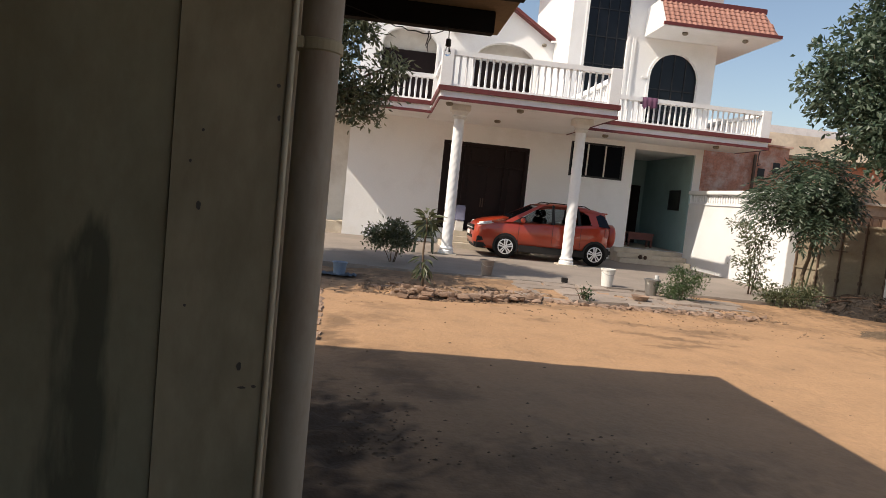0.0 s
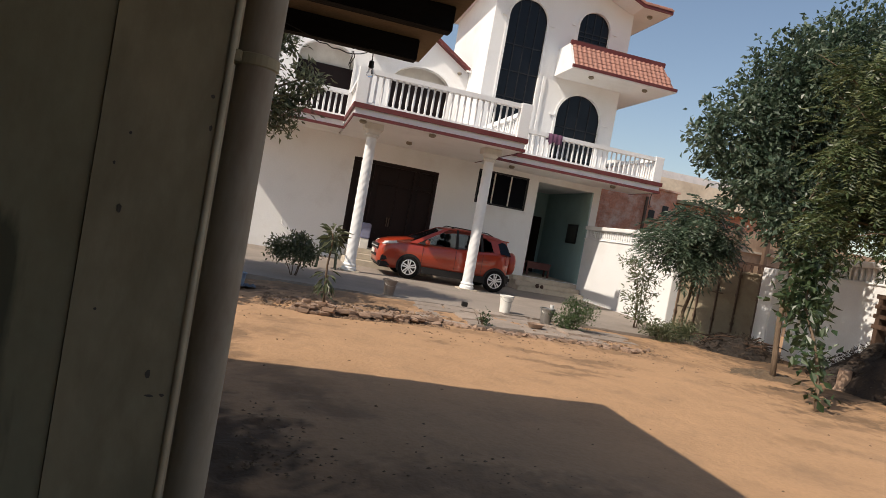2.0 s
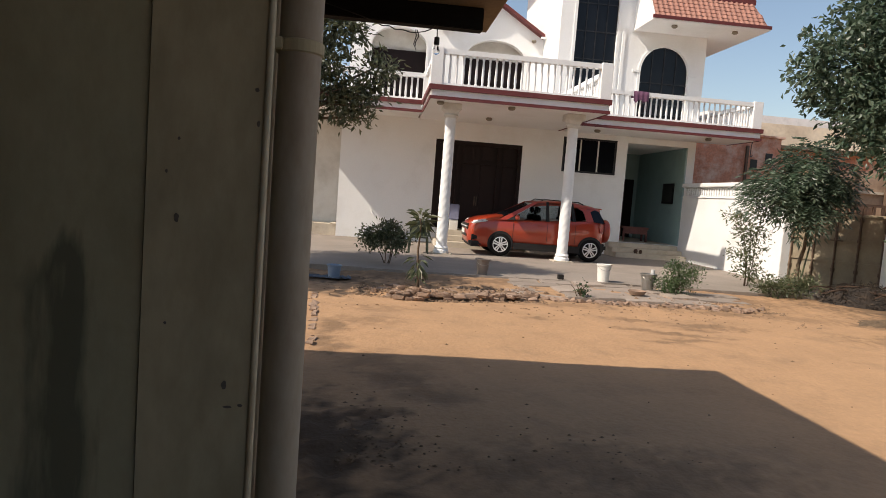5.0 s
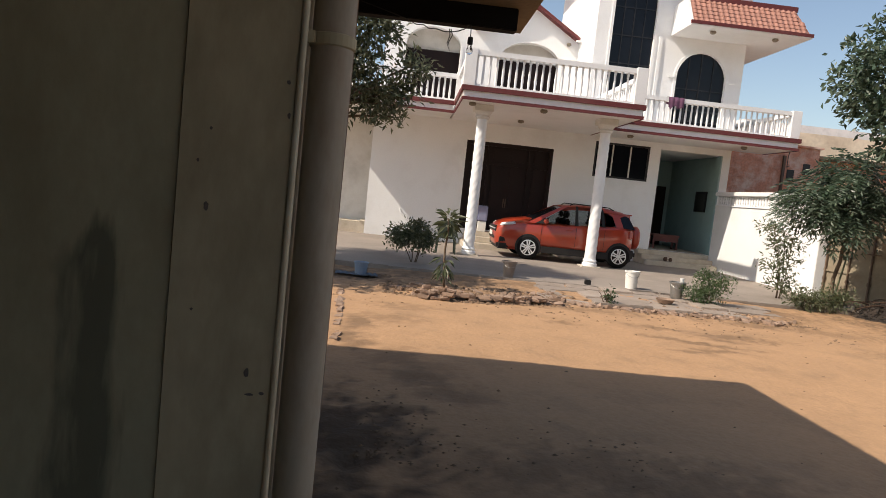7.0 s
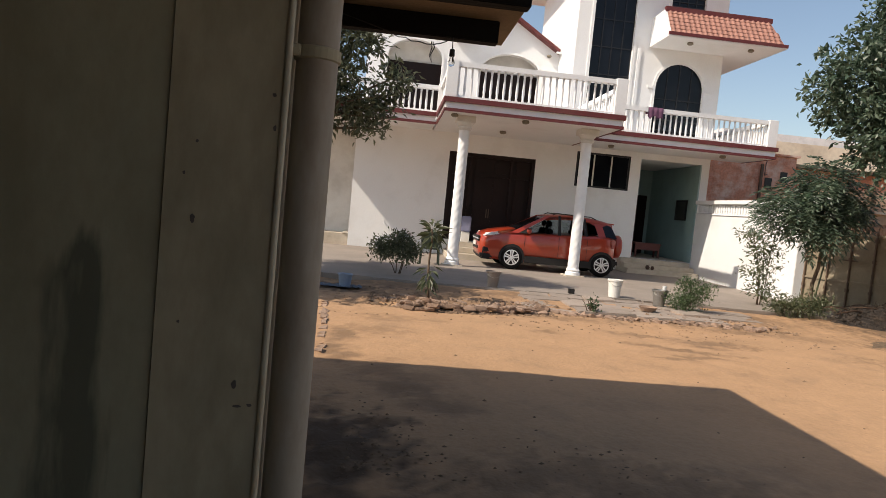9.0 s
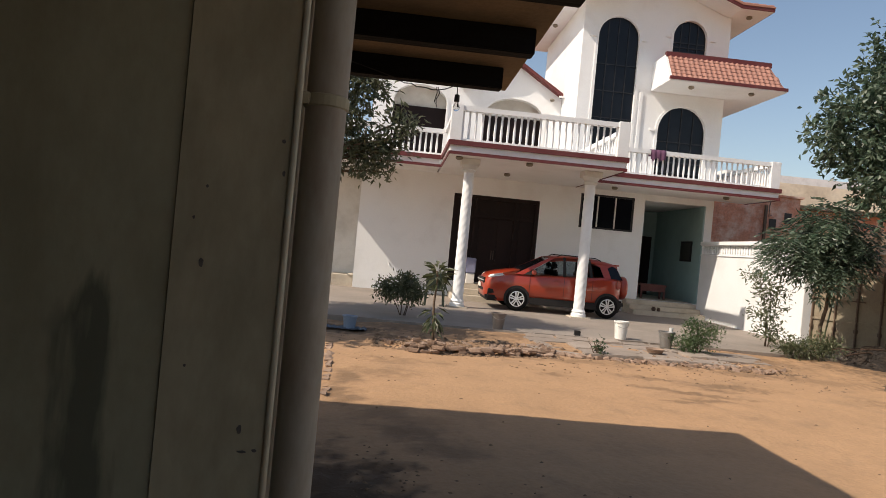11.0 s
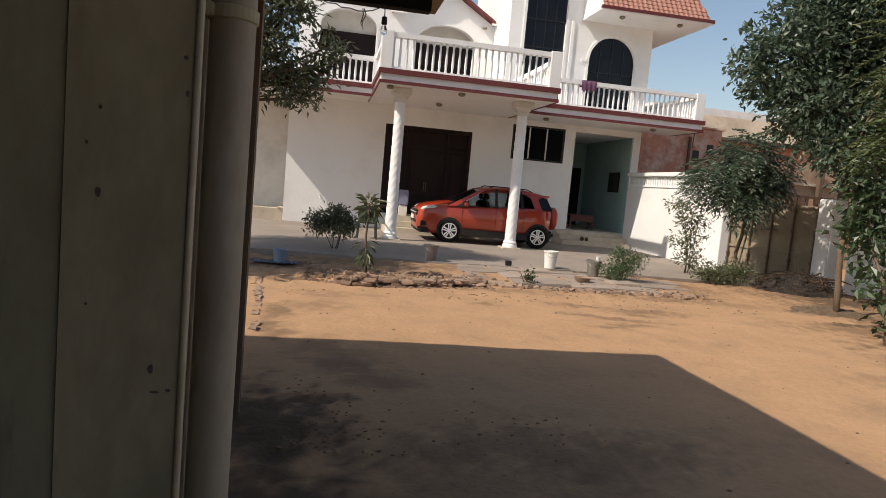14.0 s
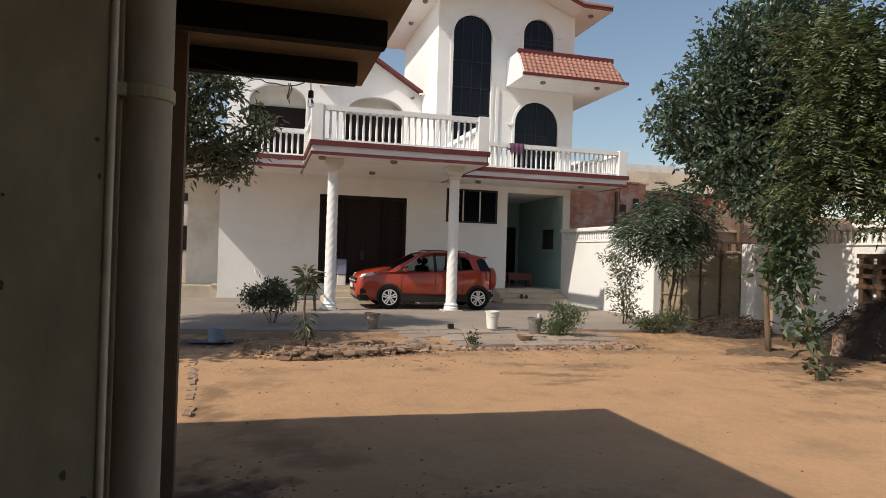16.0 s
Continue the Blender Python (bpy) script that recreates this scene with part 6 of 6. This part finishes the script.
# ---------------------------------------------------------------- ground pieces
def slabs_and_bricks():
    e = thing("stone_slabs", "uneven grey stone slabs along the yard edge", "paving", (4.8, 12.0, -0.05), kind="structure")
    def slab_piece(x0, x1, y0, y1, z, tilt):
        bm = bmesh.new()
        box(bm, x0, x1, y0, y1, z - 0.075, z, bevel=0.012)
        for v in bm.verts:
            v.co.z += tilt * (v.co.x - x0) + 0.012 * noise.noise((v.co.x * 3, v.co.y * 3, 2))
            v.co.y += 0.05 * noise.noise((v.co.x * 2, 0, 4))
            v.co.x += 0.04 * noise.noise((0, v.co.y * 2, 9))
        part("slab", bm, M["stone"], e)
    for y0, y1, z in ((11.12, 11.62, -0.005), (11.65, 12.25, 0.01), (12.28, 12.72, 0.0), (12.75, 13.2, 0.005)):
        x = 3.15 + rnd.uniform(-0.2, 0.2)
        while x < (7.0 if y0 > 11.3 else 6.5):
            w = rnd.uniform(0.45, 1.1)
            slab_piece(x, x + w - rnd.uniform(0.02, 0.06), y0 + rnd.uniform(-0.1, 0.02), y1, z + rnd.normal() * 0.012, rnd.normal() * 0.02)
            x += w
    k = thing("kerb_edge", "rough cement kerb along the driveway edge", "kerb", (3, 13.3, -0.05), kind="structure")
    x = -4.0
    while x < 7.4:
        L = rnd.uniform(0.5, 1.4)
        bm = bmesh.new()
        box(bm, x, x + L - 0.006, 13.24 + rnd.uniform(-0.03, 0.03), 13.346, -0.11, 0.02 + rnd.uniform(-0.012, 0.010), bevel=0.02)
        for v in bm.verts:
            v.co.y += 0.02 * noise.noise((v.co.x * 3, v.co.z * 8, 4))
        part("kerb_stone", bm, M["paving"], k)
        x += L
    w = thing("brick_edging", "crumbling line of old bricks edging the yard", "edging", (2.0, 10.6, -0.05), kind="structure")
    meshes = []
    for i in range(6):
        bm = bmesh.new()
        l, d, h = rnd.uniform(0.10, 0.24), rnd.uniform(0.07, 0.12), rnd.uniform(0.04, 0.07)
        box(bm, -l / 2, l / 2, -d / 2, d / 2, 0, h, bevel=0.010)
        for v in bm.verts:
            v.co += Vector((noise.noise(v.co * 14 + Vector((i, 0, 0))), noise.noise(v.co * 14 + Vector((0, i, 0))), noise.noise(v.co * 14 + Vector((0, 0, i))))) * 0.030
        meshes.append(mesh_of(bm, "brick", M["old_brick"]))
    o = ORIGIN[w]
    def put(x, y, z, q, tilt=0.0):
        piece("brick", meshes[int(rnd.integers(6))], w, Matrix.Translation(Vector((x, y, z)) - o) @ pose(0, 0, 0, rnd.normal() * tilt, rnd.normal() * tilt, q))
    for k in range(75):
        x = rnd.uniform(0.9, 3.3)
        put(x, edge_line(x) + rnd.uniform(0.0, 0.16), -0.075 + (0.055 if rnd.uniform() < 0.45 else 0), rnd.normal() * 12, 6)
    for k in range(9):
        put(1.10 + 0.11 * (k % 4) + rnd.normal() * 0.02, 10.05 + 0.1 * (k // 4), -0.06 + 0.062 * (k // 3), rnd.normal() * 10, 3)
    for k in range(60):
        x = rnd.uniform(0.6, 3.6)
        put(x, edge_line(x) + rnd.uniform(0.15, 1.0), -0.05, rnd.uniform(0, 180), 11)
    for k in range(40):
        x = rnd.uniform(5.9, 7.6)
        put(x, 11.35 + rnd.uniform(-0.25, 0.5), -0.085, rnd.uniform(0, 180), 12)
    # a half-buried row of bricks running back from the shelter post
    for k in range(20):
        put(0.05 - 0.28 * k / 19 + rnd.normal() * 0.012, 7.0 + 3.3 * k / 19, -0.122, 90 + rnd.normal() * 5, 3)
    for k in range(90):
        x = rnd.uniform(2.7, 7.2)
        put(x, 11.0 + rnd.uniform(-0.12, 0.1), -0.085, rnd.uniform(0, 180), 10)
    # stones and clods scattered over the yard
    n = 560
    v, f = [], []
    for k in range(n):
        x, y = rnd.uniform(0.2, 10.5), rnd.uniform(2.2, 11.2)
        if k > 110:
            x, y = rnd.uniform(-0.3, 8.0), rnd.uniform(9.4, 12.4)
        r = rnd.uniform(0.006, 0.018) if k < 525 else rnd.uniform(0.02, 0.04)
        z = ground_height(x, y)
        i = len(v)
        for d in ((1, 0, 0), (0, 1, 0), (-1, 0, 0), (0, -1, 0), (0, 0, 0.7), (0, 0, -0.5)):
            s = rnd.uniform(0.6, 1.4)
            v.append((x + d[0] * r * s * 1.3, y + d[1] * r * s, z + d[2] * r * s + 0.003))
        for a, b in ((0, 1), (1, 2), (2, 3), (3, 0)):
            f += [(i + a, i + b, i + 4), (i + b, i + a, i + 5)]
    # crumbled clods by the pier and in the shade
    for k in range(240):
        x, y = (0.5 + abs(rnd.normal()) * 0.32, 3.9 + abs(rnd.normal()) * 0.6) if k % 4 else (2.2 + rnd.normal() * 0.6, 4.2 + rnd.normal() * 0.28)
        r = rnd.uniform(0.004, 0.013)
        z = ground_height(x, y)
        i = len(v)
        for dx, dy, dz in ((1, 0, 0), (0, 1, 0), (-1, 0, 0), (0, -1, 0), (0, 0, 0.7), (0, 0, -0.5)):
            s = rnd.uniform(0.6, 1.4)
            v.append((x + dx * r * s * 1.4, y + dy * r * s, z + dz * r * s + 0.003))
        for p, q in ((0, 1), (1, 2), (2, 3), (3, 0)):
            f += [(i + p, i + q, i + 4), (i + q, i + p, i + 5)]
    # rubble and crumbs along the edging and before the slabs
    for k in range(1100):
        if k % 3:
            x = rnd.uniform(0.4, 3.5)
            y = edge_line(x) + abs(rnd.normal()) * 0.5 - 0.12
        else:
            x = rnd.uniform(2.8, 7.9)
            y = 11.05 + rnd.normal() * 0.14
        r = rnd.uniform(0.012, 0.04)
        z = ground_height(x, y)
        i = len(v)
        for dx, dy, dz in ((1, 0, 0), (0, 1, 0), (-1, 0, 0), (0, -1, 0), (0, 0, 0.7), (0, 0, -0.5)):
            s = rnd.uniform(0.5, 1.5)
            v.append((x + dx * r * s * 1.4, y + dy * r * s, z + dz * r * s + 0.003))
        for p, q in ((0, 1), (1, 2), (2, 3), (3, 0)):
            f += [(i + p, i + q, i + 4), (i + q, i + p, i + 5)]
    me = bpy.data.meshes.new("pebbles")
    me.from_pydata(v, [], f)
    me.materials.append(M["clod"])
    tagged(new("pebbles", me), "small stones and clods scattered over the dirt", "pebbles", kind="stuff")


slabs_and_bricks()
